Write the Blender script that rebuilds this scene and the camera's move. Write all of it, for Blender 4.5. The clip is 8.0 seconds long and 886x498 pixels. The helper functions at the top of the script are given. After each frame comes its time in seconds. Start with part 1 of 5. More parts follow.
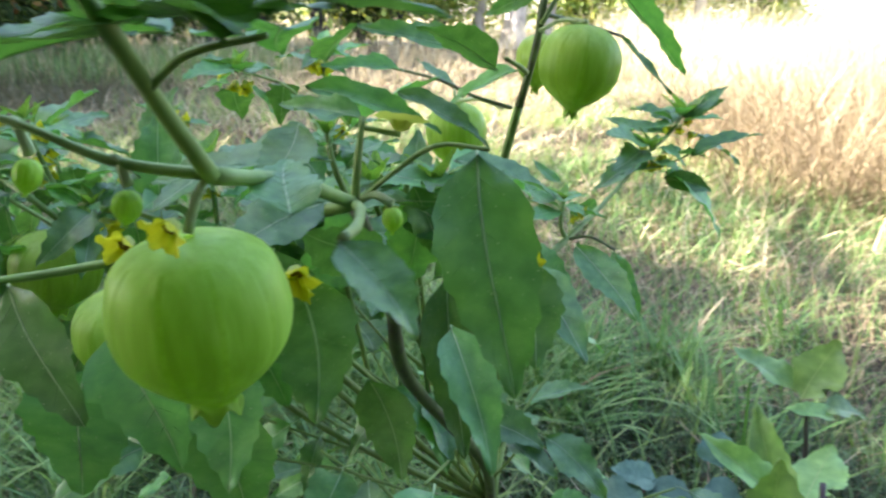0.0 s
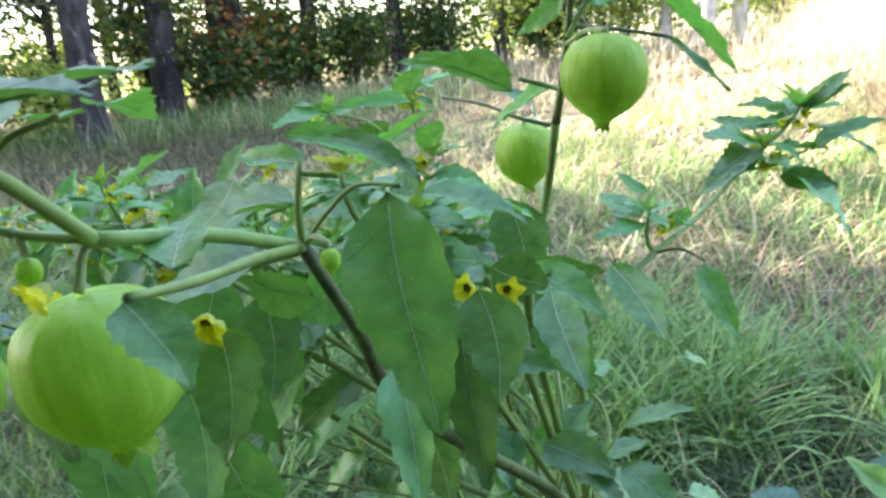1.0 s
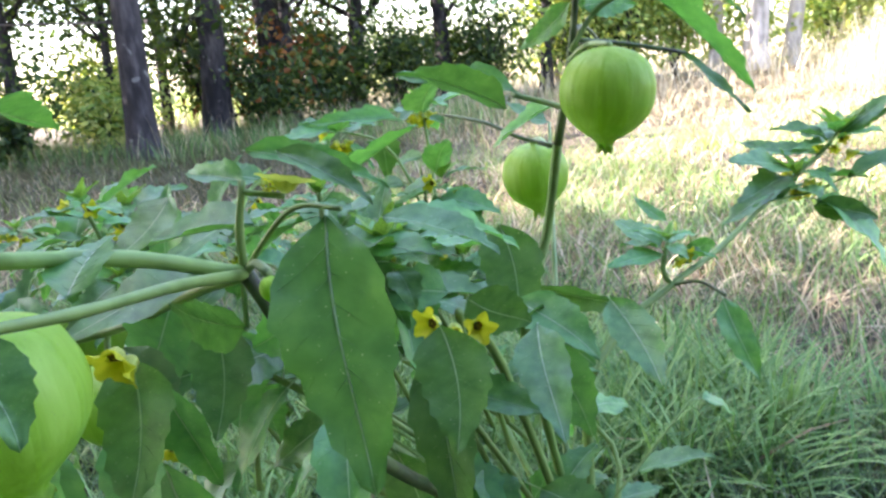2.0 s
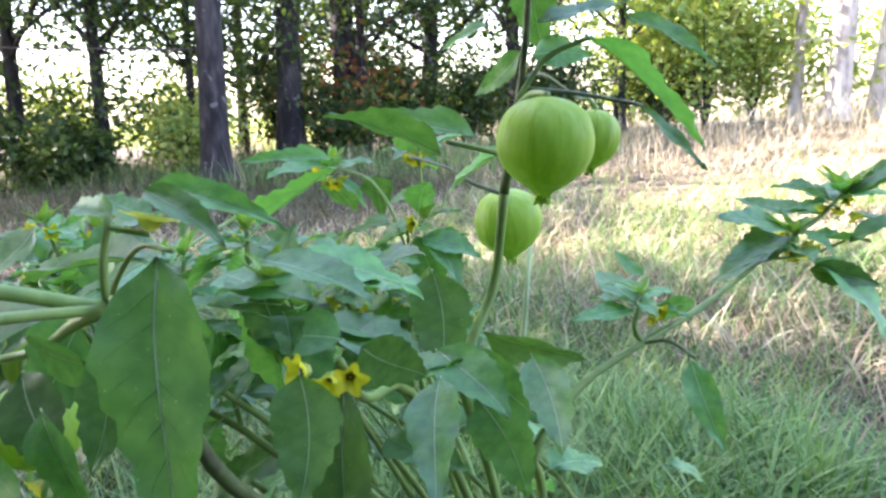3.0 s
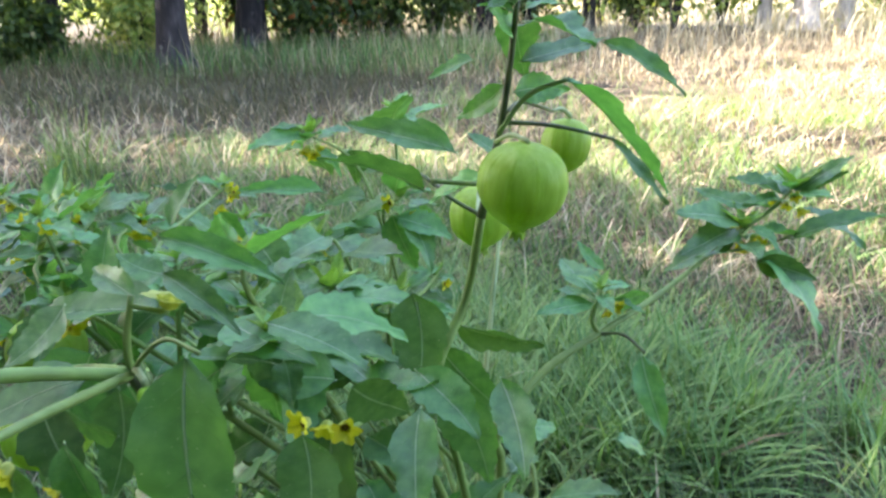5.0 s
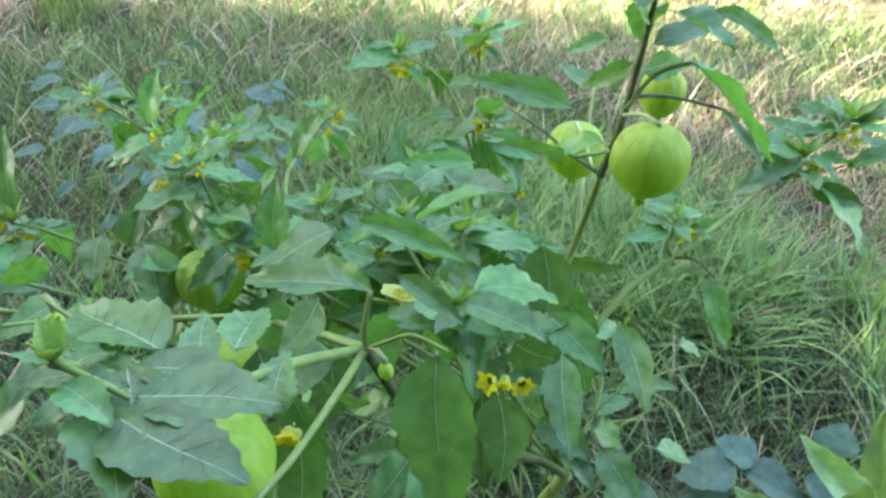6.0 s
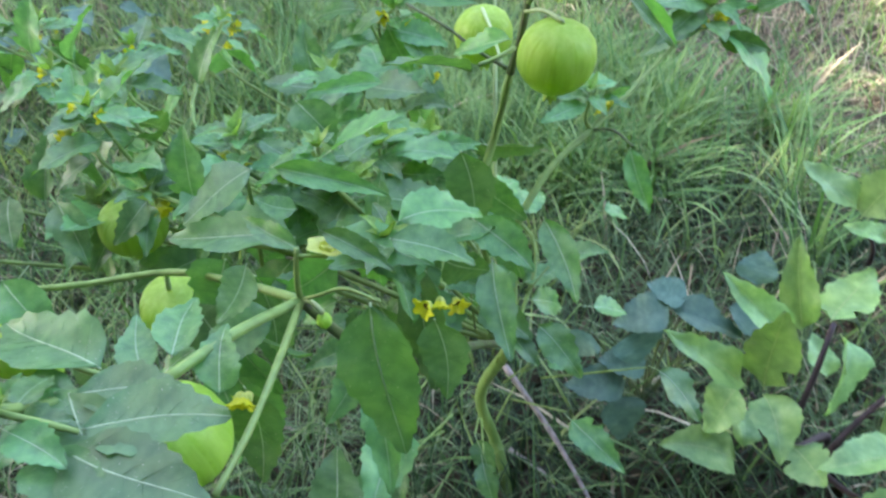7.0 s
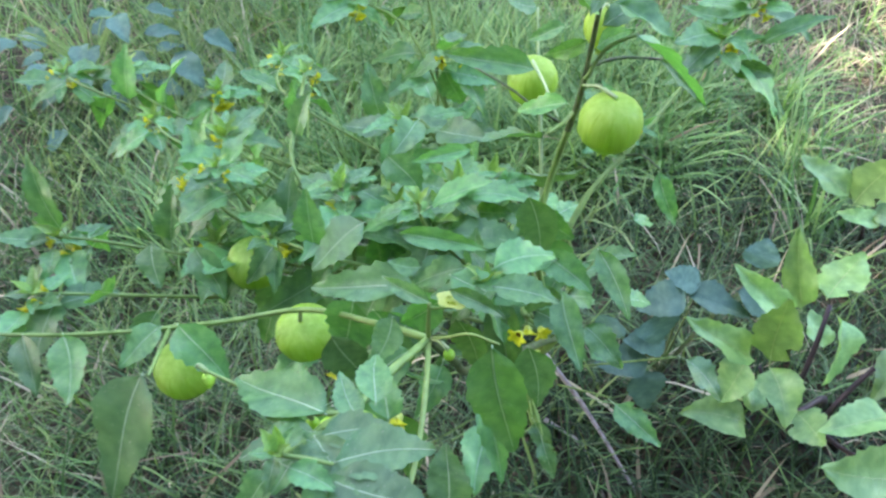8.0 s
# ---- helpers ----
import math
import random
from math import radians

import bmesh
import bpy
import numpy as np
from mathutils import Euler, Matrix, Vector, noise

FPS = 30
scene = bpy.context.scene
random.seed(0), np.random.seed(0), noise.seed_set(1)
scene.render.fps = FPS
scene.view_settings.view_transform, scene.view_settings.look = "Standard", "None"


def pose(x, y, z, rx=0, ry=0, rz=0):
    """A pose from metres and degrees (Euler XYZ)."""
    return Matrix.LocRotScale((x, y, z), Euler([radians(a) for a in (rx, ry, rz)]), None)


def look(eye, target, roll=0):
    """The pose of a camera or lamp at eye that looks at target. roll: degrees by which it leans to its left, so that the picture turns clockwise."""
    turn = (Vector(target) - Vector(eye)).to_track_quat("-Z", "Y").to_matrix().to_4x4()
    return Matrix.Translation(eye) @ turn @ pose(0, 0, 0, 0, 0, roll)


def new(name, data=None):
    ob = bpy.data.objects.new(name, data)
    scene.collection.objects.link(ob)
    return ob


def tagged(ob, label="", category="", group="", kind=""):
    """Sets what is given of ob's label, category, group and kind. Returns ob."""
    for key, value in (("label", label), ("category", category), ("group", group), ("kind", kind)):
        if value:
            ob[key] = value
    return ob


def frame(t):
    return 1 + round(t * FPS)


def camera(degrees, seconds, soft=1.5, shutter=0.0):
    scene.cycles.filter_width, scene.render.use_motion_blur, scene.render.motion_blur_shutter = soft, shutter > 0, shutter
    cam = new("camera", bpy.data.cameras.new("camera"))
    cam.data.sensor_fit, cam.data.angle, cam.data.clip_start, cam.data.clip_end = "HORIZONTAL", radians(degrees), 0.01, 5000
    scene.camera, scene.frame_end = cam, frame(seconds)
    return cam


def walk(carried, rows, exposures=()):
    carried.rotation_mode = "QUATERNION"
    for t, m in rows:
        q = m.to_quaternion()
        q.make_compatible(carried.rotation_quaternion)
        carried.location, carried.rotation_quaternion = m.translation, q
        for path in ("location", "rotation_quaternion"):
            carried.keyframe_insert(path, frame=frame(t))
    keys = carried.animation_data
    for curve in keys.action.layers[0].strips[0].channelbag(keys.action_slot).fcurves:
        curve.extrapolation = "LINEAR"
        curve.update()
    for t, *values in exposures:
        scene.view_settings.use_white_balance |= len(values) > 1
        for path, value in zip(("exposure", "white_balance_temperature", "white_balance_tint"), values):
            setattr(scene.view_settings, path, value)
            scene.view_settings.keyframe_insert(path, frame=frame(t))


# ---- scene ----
cam = camera(58.5, 8.0, soft=2.5, shutter=0.4)
PATH = [
    (0, pose(-0.0552, -0.4461, 0.6505, 72.93, -1.05, 2.55)),
    (0.5, pose(-0.0001, -0.4354, 0.6516, 73.76, 2.59, 10.12)),
    (1, pose(0.0352, -0.4289, 0.6518, 74.76, 6.74, 15.55)),
    (1.2, pose(0.0459, -0.4070, 0.6500, 74.15, 8.50, 16.45)),
    (2.3, pose(0.0595, -0.3909, 0.6369, 78.25, 4.37, 20.44)),
    (2.5, pose(0.0813, -0.3900, 0.6318, 78.99, 3.00, 21.07)),
    (3, pose(0.1121, -0.3596, 0.6422, 79.62, 3.79, 24.41)),
    (3.5, pose(0.1154, -0.3471, 0.6455, 80.11, 3.57, 26.00)),
    (4, pose(0.1224, -0.3391, 0.6588, 79.17, 2.64, 24.58)),
    (4.2, pose(0.1202, -0.3407, 0.6721, 78.45, 2.12, 23.81)),
    (5.3, pose(0.0985, -0.3838, 0.7396, 68.02, 0.35, 21.27)),
    (5.5, pose(0.0697, -0.3874, 0.7602, 65.44, -0.47, 20.95)),
    (6, pose(0.0405, -0.4337, 0.8080, 59.43, -0.43, 21.39)),
    (6.5, pose(0.0310, -0.4282, 0.8113, 55.78, 1.13, 17.73)),
    (7, pose(0.0419, -0.4112, 0.8468, 47.89, 3.27, 13.06)),
    (7.5, pose(-0.0083, -0.4199, 0.9146, 43.90, 2.70, 11.94)),
    (8, pose(-0.0032, -0.4615, 0.9655, 44.31, 4.18, 11.18)),
]
walk(cam, PATH, exposures=[(0.0, 3.06, 7100, 13), (1.2, 3.42, 6880, 15), (2.5, 3.40, 6650, 24), (4.2, 3.32, 6650, 25), (5.5, 3.14, 7200, 13), (6.4, 3.70, 7250, 16), (7.0, 3.52, 7100, 17), (8.0, 3.72, 7050, 18)])

# ---- world and sun: late morning, the sun stands on the side of the tree line ----
SUN = Vector((-0.70, -0.15, 0.70)).normalized()
world = bpy.data.worlds.new("sky")
scene.world = world
world.use_nodes = True
wn = world.node_tree.nodes
sky = wn.new("ShaderNodeTexSky")
sky.sky_type = "NISHITA"
sky.sun_disc = False
sky.sun_elevation = math.asin(SUN.z)
sky.sun_rotation = math.atan2(SUN.x, SUN.y)
sky.air_density, sky.dust_density, sky.ozone_density = 1.0, 1.5, 1.0
wn["Background"].inputs["Strength"].default_value = 0.14
world.node_tree.links.new(sky.outputs["Color"], wn["Background"].inputs["Color"])
sun = new("sun", bpy.data.lights.new("sun", "SUN"))
sun.data.energy, sun.data.angle, sun.data.color = 5.0, radians(0.53), (1.0, 0.95, 0.86)
sun.matrix_world = look(SUN * 30, (0, 0, 0))


# ---- materials ----
def material(name, colours, scale=40.0, rough=0.6, translucent=0.0, glow_tint=None, bump=0.0, stretch=(1, 1, 1),
             island=0.0, randomness=0.12, spec=0.35, spots=None, big=0.0):
    """Noise between colours, varied from piece to piece; thin leaves let light through."""
    mat = bpy.data.materials.new(name)
    mat.use_nodes = True
    nt = mat.node_tree
    n, l = nt.nodes, nt.links
    bsdf, out = n["Principled BSDF"], n["Material Output"]
    coord = n.new("ShaderNodeTexCoord")
    mapping = n.new("ShaderNodeMapping")
    mapping.inputs["Scale"].default_value = stretch
    l.new(coord.outputs["Object"], mapping.inputs["Vector"])
    tex = n.new("ShaderNodeTexNoise")
    tex.inputs["Scale"].default_value, tex.inputs["Detail"].default_value = scale, 5
    l.new(mapping.outputs["Vector"], tex.inputs["Vector"])
    ramp = n.new("ShaderNodeValToRGB")
    el = ramp.color_ramp.elements
    while len(el) < len(colours):
        el.new(0.5)
    for i, c in enumerate(colours):
        el[i].position = 0.3 + 0.4 * i / max(1, len(colours) - 1)
        el[i].color = (*c, 1)
    factor = tex.outputs["Fac"]
    if island:
        geo = n.new("ShaderNodeNewGeometry")
        mix = n.new("ShaderNodeMath")
        mix.operation = "MULTIPLY_ADD"
        l.new(geo.outputs["Random Per Island"], mix.inputs[0])
        mix.inputs[1].default_value = island
        sub = n.new("ShaderNodeMath")
        sub.operation = "SUBTRACT"
        l.new(tex.outputs["Fac"], sub.inputs[0])
        sub.inputs[1].default_value = island / 2
        l.new(sub.outputs[0], mix.inputs[2])
        factor = mix.outputs[0]
    if big:
        wide = n.new("ShaderNodeTexNoise")
        wide.inputs["Scale"].default_value, wide.inputs["Detail"].default_value = big, 3
        l.new(coord.outputs["Object"], wide.inputs["Vector"])
        add = n.new("ShaderNodeMath")
        add.operation = "MULTIPLY_ADD"
        l.new(wide.outputs["Fac"], add.inputs[0])
        add.inputs[1].default_value = 0.9
        back = n.new("ShaderNodeMath")
        back.operation = "SUBTRACT"
        l.new(factor, back.inputs[0])
        back.inputs[1].default_value = 0.45
        l.new(back.outputs[0], add.inputs[2])
        factor = add.outputs[0]
    l.new(factor, ramp.inputs["Fac"])
    info = n.new("ShaderNodeObjectInfo")
    hsv = n.new("ShaderNodeHueSaturation")
    span = n.new("ShaderNodeMapRange")
    span.inputs["To Min"].default_value, span.inputs["To Max"].default_value = 1 - randomness, 1 + randomness
    l.new(info.outputs["Random"], span.inputs["Value"])
    l.new(span.outputs["Result"], hsv.inputs["Value"])
    hue = n.new("ShaderNodeMapRange")
    hue.inputs["To Min"].default_value, hue.inputs["To Max"].default_value = 0.5 - randomness * 0.035, 0.5 + randomness * 0.035
    l.new(info.outputs["Random"], hue.inputs["Value"])
    l.new(hue.outputs["Result"], hsv.inputs["Hue"])
    l.new(ramp.outputs["Color"], hsv.inputs["Color"])
    colour = hsv.outputs["Color"]
    if spots:
        dots = n.new("ShaderNodeTexNoise")
        dots.inputs["Scale"].default_value, dots.inputs["Detail"].default_value = spots[0], 1
        l.new(coord.outputs["Object"], dots.inputs["Vector"])
        cut = n.new("ShaderNodeValToRGB")
        cut.color_ramp.elements[0].position, cut.color_ramp.elements[1].position = spots[1], spots[1] + 0.04
        l.new(dots.outputs["Fac"], cut.inputs["Fac"])
        blend = n.new("ShaderNodeMix")
        blend.data_type = "RGBA"
        l.new(cut.outputs["Color"], blend.inputs["Factor"])
        l.new(colour, blend.inputs["A"])
        blend.inputs["B"].default_value = (*spots[2], 1)
        colour = blend.outputs["Result"]
    l.new(colour, bsdf.inputs["Base Color"])
    bsdf.inputs["Roughness"].default_value = rough
    bsdf.inputs["Specular IOR Level"].default_value = spec
    if bump:
        b = n.new("ShaderNodeBump")
        b.inputs["Strength"].default_value, b.inputs["Distance"].default_value = 0.6, bump
        l.new(tex.outputs["Fac"], b.inputs["Height"])
        l.new(b.outputs["Normal"], bsdf.inputs["Normal"])
    if translucent:
        tr = n.new("ShaderNodeBsdfTranslucent")
        tint = n.new("ShaderNodeMix")
        tint.data_type, tint.blend_type = "RGBA", "MULTIPLY"
        tint.inputs["Factor"].default_value = 1
        l.new(colour, tint.inputs["A"])
        tint.inputs["B"].default_value = (*(glow_tint or (1.6, 1.5, 0.7)), 1)
        l.new(tint.outputs["Result"], tr.inputs["Color"])
        ms = n.new("ShaderNodeMixShader")
        ms.inputs["Fac"].default_value = translucent
        l.new(bsdf.outputs["BSDF"], ms.inputs[1])
        l.new(tr.outputs["BSDF"], ms.inputs[2])
        l.new(ms.outputs["Shader"], out.inputs["Surface"])
    return mat


M_LEAF = material("leaf_green", [(0.070, 0.202, 0.074), (0.104, 0.266, 0.097), (0.147, 0.325, 0.123)], 9, 0.42, 0.30,
                  (1.5, 1.7, 0.5), 0.0006, island=0.1, randomness=0.34, spec=0.6, spots=(85, 0.73, (0.45, 0.50, 0.42)))
M_YOUNG = material("leaf_young", [(0.13, 0.27, 0.07), (0.19, 0.36, 0.09), (0.25, 0.43, 0.12)], 20, 0.4, 0.3, (1.5, 1.5, 0.5), 0.0005, randomness=0.2, spec=0.5)
M_VEIN = material("leaf_vein", [(0.32, 0.49, 0.27), (0.42, 0.58, 0.35)], 30, 0.5, 0.1)
M_STEM = material("stem_green", [(0.12, 0.21, 0.05), (0.20, 0.32, 0.09), (0.15, 0.24, 0.07)], 60, 0.5, 0, bump=0.0008, stretch=(1, 1, 0.3))
M_STEM_PALE = material("stem_pale", [(0.26, 0.38, 0.17), (0.36, 0.47, 0.24), (0.30, 0.41, 0.18)], 60, 0.5, 0, bump=0.0006, stretch=(1, 1, 0.3))
M_STEM_DARK = material("stem_purple", [(0.05, 0.08, 0.03), (0.11, 0.16, 0.06), (0.07, 0.05, 0.05)], 70, 0.5, 0, bump=0.0008)
M_HUSK = material("husk_green", [(0.32, 0.52, 0.08), (0.38, 0.59, 0.105), (0.445, 0.65, 0.148)], 9, 0.42, 0.39, (1.2, 1.2, 0.6), 0.0011,
                  stretch=(1, 1, 0.16), spots=(70, 0.74, (0.36, 0.51, 0.18)), big=1.4)
M_RIB = material("husk_rib", [(0.285, 0.475, 0.072), (0.34, 0.545, 0.093)], 20, 0.45, 0.40)
M_FLOWER = material("petal_yellow", [(0.58, 0.56, 0.02), (0.74, 0.72, 0.06)], 90, 0.5, 0.35, (1.1, 1.1, 0.8))
M_FLOWER_EYE = material("flower_eye", [(0.10, 0.05, 0.01), (0.20, 0.12, 0.02)], 90, 0.6)
M_CALYX = material("calyx_pale", [(0.38, 0.46, 0.12), (0.52, 0.58, 0.19)], 50, 0.5, 0.35)
M_WITHER = material("withered_brown", [(0.075, 0.052, 0.036), (0.16, 0.115, 0.072)], 60, 0.8, 0.1, (1.2, 1, 0.8))
M_AUB = material("broad_leaf_green", [(0.135, 0.27, 0.10), (0.185, 0.345, 0.13), (0.255, 0.43, 0.175)], 7, 0.36, 0.3, (1.5, 1.5, 0.5), 0.0008, randomness=0.28, spec=0.5)
M_AUB_VEIN = material("broad_leaf_vein", [(0.26, 0.38, 0.15), (0.34, 0.46, 0.2)], 30, 0.5, 0.2)
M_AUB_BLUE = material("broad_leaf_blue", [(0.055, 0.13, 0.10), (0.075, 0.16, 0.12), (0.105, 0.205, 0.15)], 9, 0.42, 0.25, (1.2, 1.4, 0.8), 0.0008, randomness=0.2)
M_BLACKSTEM = material("stem_black", [(0.02, 0.013, 0.016), (0.05, 0.03, 0.035)], 60, 0.5)
M_TWIG = material("twig_grey", [(0.14, 0.115, 0.11), (0.25, 0.21, 0.205), (0.36, 0.31, 0.30)], 90, 0.8, bump=0.001, stretch=(1, 1, 0.2))
M_GRASS = material("grass_green", [(0.032, 0.082, 0.024), (0.078, 0.178, 0.052), (0.16, 0.278, 0.095)], 3, 0.55, 0.3, (1.3, 1.3, 0.6), island=0.6)
M_GRASS_LIGHT = material("grass_lush", [(0.11, 0.195, 0.058), (0.175, 0.275, 0.09), (0.255, 0.345, 0.145)], 3, 0.5, 0.35, (1.3, 1.3, 0.6), island=0.5)
M_GRASS_PALE = material("grass_pale", [(0.022, 0.053, 0.022), (0.098, 0.178, 0.08), (0.25, 0.34, 0.18)], 3, 0.5, 0.25, (1.3, 1.3, 0.6), island=0.6)
M_STRAW = material("grass_straw", [(0.24, 0.185, 0.115), (0.42, 0.34, 0.22), (0.55, 0.48, 0.34)], 3, 0.75, 0.25, (1.1, 1.05, 0.9), island=0.6)
# darker copy of the straw: shade on the bank mixed into its colour
M_STRAW_SHADED = material("grass_straw_shaded", [(0.14, 0.105, 0.065), (0.26, 0.20, 0.125), (0.38, 0.31, 0.20)], 3, 0.8, 0.2, (1.1, 1.05, 0.9), island=0.6)
# straw lightened towards white: the glare of full sun is in the colour
M_STRAW_SUNLIT = material("grass_straw_sunlit", [(0.34, 0.30, 0.17), (0.55, 0.49, 0.33), (0.68, 0.62, 0.47)], 3, 0.75, 0.25, (1.1, 1.05, 0.9), island=0.6)
M_GRASS_TUFT = material("grass_tuft_green", [(0.075, 0.19, 0.055), (0.135, 0.28, 0.085), (0.22, 0.37, 0.14)], 3, 0.45, 0.3, (1.3, 1.3, 0.6), island=0.7)
# dark copy of the green grass, carrying shade in its colour
M_GRASS_DIMMED = material("grass_shade_dark", [(0.018, 0.042, 0.016), (0.045, 0.095, 0.035), (0.095, 0.16, 0.07)], 3, 0.55, 0.25, (1.3, 1.3, 0.6), island=0.7)
# brown-green grass with the tree line's shade worked into the colour
M_GRASS_SHADE = material("grass_shade_dull", [(0.035, 0.045, 0.022), (0.075, 0.085, 0.04), (0.13, 0.115, 0.065)], 3, 0.7, 0.2, (1.2, 1.2, 0.7), island=0.6)
M_FIELD = material("grass_field", [(0.20, 0.28, 0.07), (0.32, 0.40, 0.12), (0.44, 0.46, 0.20)], 1, 0.7, 0.25, (1.1, 1.05, 0.8), island=0.6)
M_GROUND = material("soil_and_thatch", [(0.016, 0.012, 0.008), (0.036, 0.027, 0.017), (0.085, 0.064, 0.04), (0.04, 0.046, 0.022)], 38, 0.95, 0, bump=0.03, big=1.3)
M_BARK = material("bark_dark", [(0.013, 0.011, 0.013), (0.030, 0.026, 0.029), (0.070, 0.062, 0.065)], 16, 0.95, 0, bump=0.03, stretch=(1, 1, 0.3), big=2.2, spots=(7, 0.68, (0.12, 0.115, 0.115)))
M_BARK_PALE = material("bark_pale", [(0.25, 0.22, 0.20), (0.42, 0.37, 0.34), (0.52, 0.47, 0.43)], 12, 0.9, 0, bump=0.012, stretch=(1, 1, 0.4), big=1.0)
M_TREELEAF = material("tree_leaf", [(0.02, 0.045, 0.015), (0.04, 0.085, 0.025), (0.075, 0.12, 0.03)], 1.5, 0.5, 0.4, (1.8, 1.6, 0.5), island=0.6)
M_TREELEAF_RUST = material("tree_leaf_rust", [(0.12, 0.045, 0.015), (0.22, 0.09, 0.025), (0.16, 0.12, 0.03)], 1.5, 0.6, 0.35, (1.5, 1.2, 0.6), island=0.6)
# yellow-green leaf with direct sun added to its base colour
M_BUSHLEAF_SUNLIT = material("bush_leaf_sunlit", [(0.16, 0.25, 0.07), (0.27, 0.36, 0.10), (0.38, 0.41, 0.15)], 1.5, 0.5, 0.4, (1.6, 1.5, 0.5), island=0.6)
M_WIRE = material("wire_rust", [(0.05, 0.04, 0.035), (0.10, 0.08, 0.07)], 30, 0.6)


# ---- shared builders ----
def flat_mesh(name, verts, faces, mats, smooth=True, slots=None):
    """A mesh from arrays worked out by a builder."""
    me = bpy.data.meshes.new(name)
    me.from_pydata(verts, [], faces)
    for m in mats:
        me.materials.append(m)
    if smooth:
        me.polygons.foreach_set("use_smooth", [True] * len(me.polygons))
    if slots is not None:
        me.polygons.foreach_set("material_index", slots)
    me.update()
    return me


def curve_points(pts, per=5):
    """A smooth line through the points (Catmull-Rom)."""
    p = [Vector(q) for q in pts]
    if len(p) < 3:
        return [p[0].lerp(p[-1], i / per) for i in range(per + 1)]
    p = [p[0] * 2 - p[1]] + p + [p[-1] * 2 - p[-2]]
    out = []
    for i in range(1, len(p) - 2):
        for k in range(per):
            t = k / per
            a, b, c, d = p[i - 1], p[i], p[i + 1], p[i + 2]
            out.append(0.5 * (2 * b + (c - a) * t + (2 * a - 5 * b + 4 * c - d) * t * t + (3 * b - a - 3 * c + d) * t ** 3))
    out.append(p[-2])
    return out


def tube_arrays(line, r0, r1, sides=7, knots=0.0, verts=None, faces=None):
    verts = [] if verts is None else verts
    faces = [] if faces is None else faces
    start, n = len(verts), len(line)
    side = None
    for i, q in enumerate(line):
        d = (line[min(i + 1, n - 1)] - line[max(i - 1, 0)]).normalized()
        if side is None:
            side = d.orthogonal().normalized()
        side = (side - d * side.dot(d)).normalized()
        up = d.cross(side)
        r = r0 + (r1 - r0) * i / (n - 1)
        r *= 1 + knots * (noise.noise(q * 60) + (0.5 if i % 5 == 0 else 0))
        for k in range(sides):
            a = 2 * math.pi * k / sides
            verts.append(q + (side * math.cos(a) + up * math.sin(a)) * r)
    for i in range(n - 1):
        for k in range(sides):
            a, b = start + i * sides + k, start + i * sides + (k + 1) % sides
            faces.append((a, b, b + sides, a + sides))
    faces.append(tuple(start + (n - 1) * sides + k for k in range(sides)))
    faces.append(tuple(start + k for k in reversed(range(sides))))
    return verts, faces


def tube(name, pts, r0, r1, mat, parent, label="", sides=7, knots=0.12, per=5):
    """A tapered, slightly knotted stem through world points, as a part of a thing."""
    base = parent.matrix_world.translation.copy()
    v, f = tube_arrays([Vector(q) - base for q in curve_points(pts, per)], r0, r1, sides, knots)
    ob = new(name, flat_mesh(name, v, f, [mat]))
    ob.parent = parent
    return tagged(ob, label)


def leaf_mesh(name, mats, width=0.42, petiole=0.2, droop=0.25, fold=0.12, teeth=0.05, wave=0.02, seed=0, bites=0.0, twist=0.0, cup=0.0, veins=0):
    """A leaf one long along +y with its upper face to +z: petiole, blade in two halves, raised midrib, toothed margin."""
    rnd = random.Random(seed)
    verts, faces, slots = [], [], []
    n = 14
    across = (-1.0, -0.72, -0.36, 0.0, 0.36, 0.72, 1.0)

    def spine(s):
        return Vector((0.05 * math.sin(3 * s + seed), s - 0.10 * droop * s * s, 0.16 * droop * math.sin(min(1, s / 0.35) * 1.57) - droop * s * s))

    def outline(u):
        return width / 2 * (math.sin(math.pi * min(1, u ** 0.72)) ** 0.85 * (1 - 0.25 * u) + 0.012 * (1 - u))

    def surface(u, a, w, tooth=0.0):
        c, lean = spine(petiole + (1 - petiole) * u), twist * u
        z = abs(w) * fold * 2 + wave * math.sin(u * 13 + a * 2 + seed) * abs(a) + 0.010 * math.cos(u * 40) * (0.2 < abs(a) < 0.9) + cup * w * abs(w)
        return c + Vector((w * math.cos(lean) - z * math.sin(lean), tooth, w * math.sin(lean) + z * math.cos(lean)))

    for i in range(n + 1):
        u = i / n
        for a in across:
            w = outline(u) * a
            if abs(a) == 1.0 and 0 < i < n:
                w *= 1 + teeth * (1.6 if i % 2 else -1.0) + rnd.uniform(-1, 1) * teeth * 0.6
                if bites and rnd.random() < bites:
                    w *= rnd.uniform(0.45, 0.8)
            verts.append(surface(u, a, w, 0.03 * abs(a) * (1 if i % 2 else 0)))
    m = len(across)
    for i in range(n):
        for k in range(m - 1):
            q = i * m + k
            faces.append((q, q + 1, q + m + 1, q + m))
            slots.append(0)
    line = [spine(k / 16) for k in range(17)]
    before = len(faces)
    tube_arrays(line, 0.0062, 0.0018, 6, 0, verts, faces)
    slots += [1] * (len(faces) - before)
    before = len(faces)
    for k in range(veins):
        for sign in (-1, 1):
            u0 = 0.08 + 0.70 * (k + (0.25 if sign > 0 else 0)) / veins
            rib = [surface(min(0.97, u0 + 0.17 * f), sign * f, outline(min(0.97, u0 + 0.17 * f)) * sign * f) + Vector((0, 0, 0.002)) for f in (0.0, 0.3, 0.6, 0.9)]
            tube_arrays(rib, 0.0019, 0.0008, 4, 0, verts, faces)
    slots += [0] * (len(faces) - before)
    return flat_mesh(name, verts, faces, mats, True, slots)


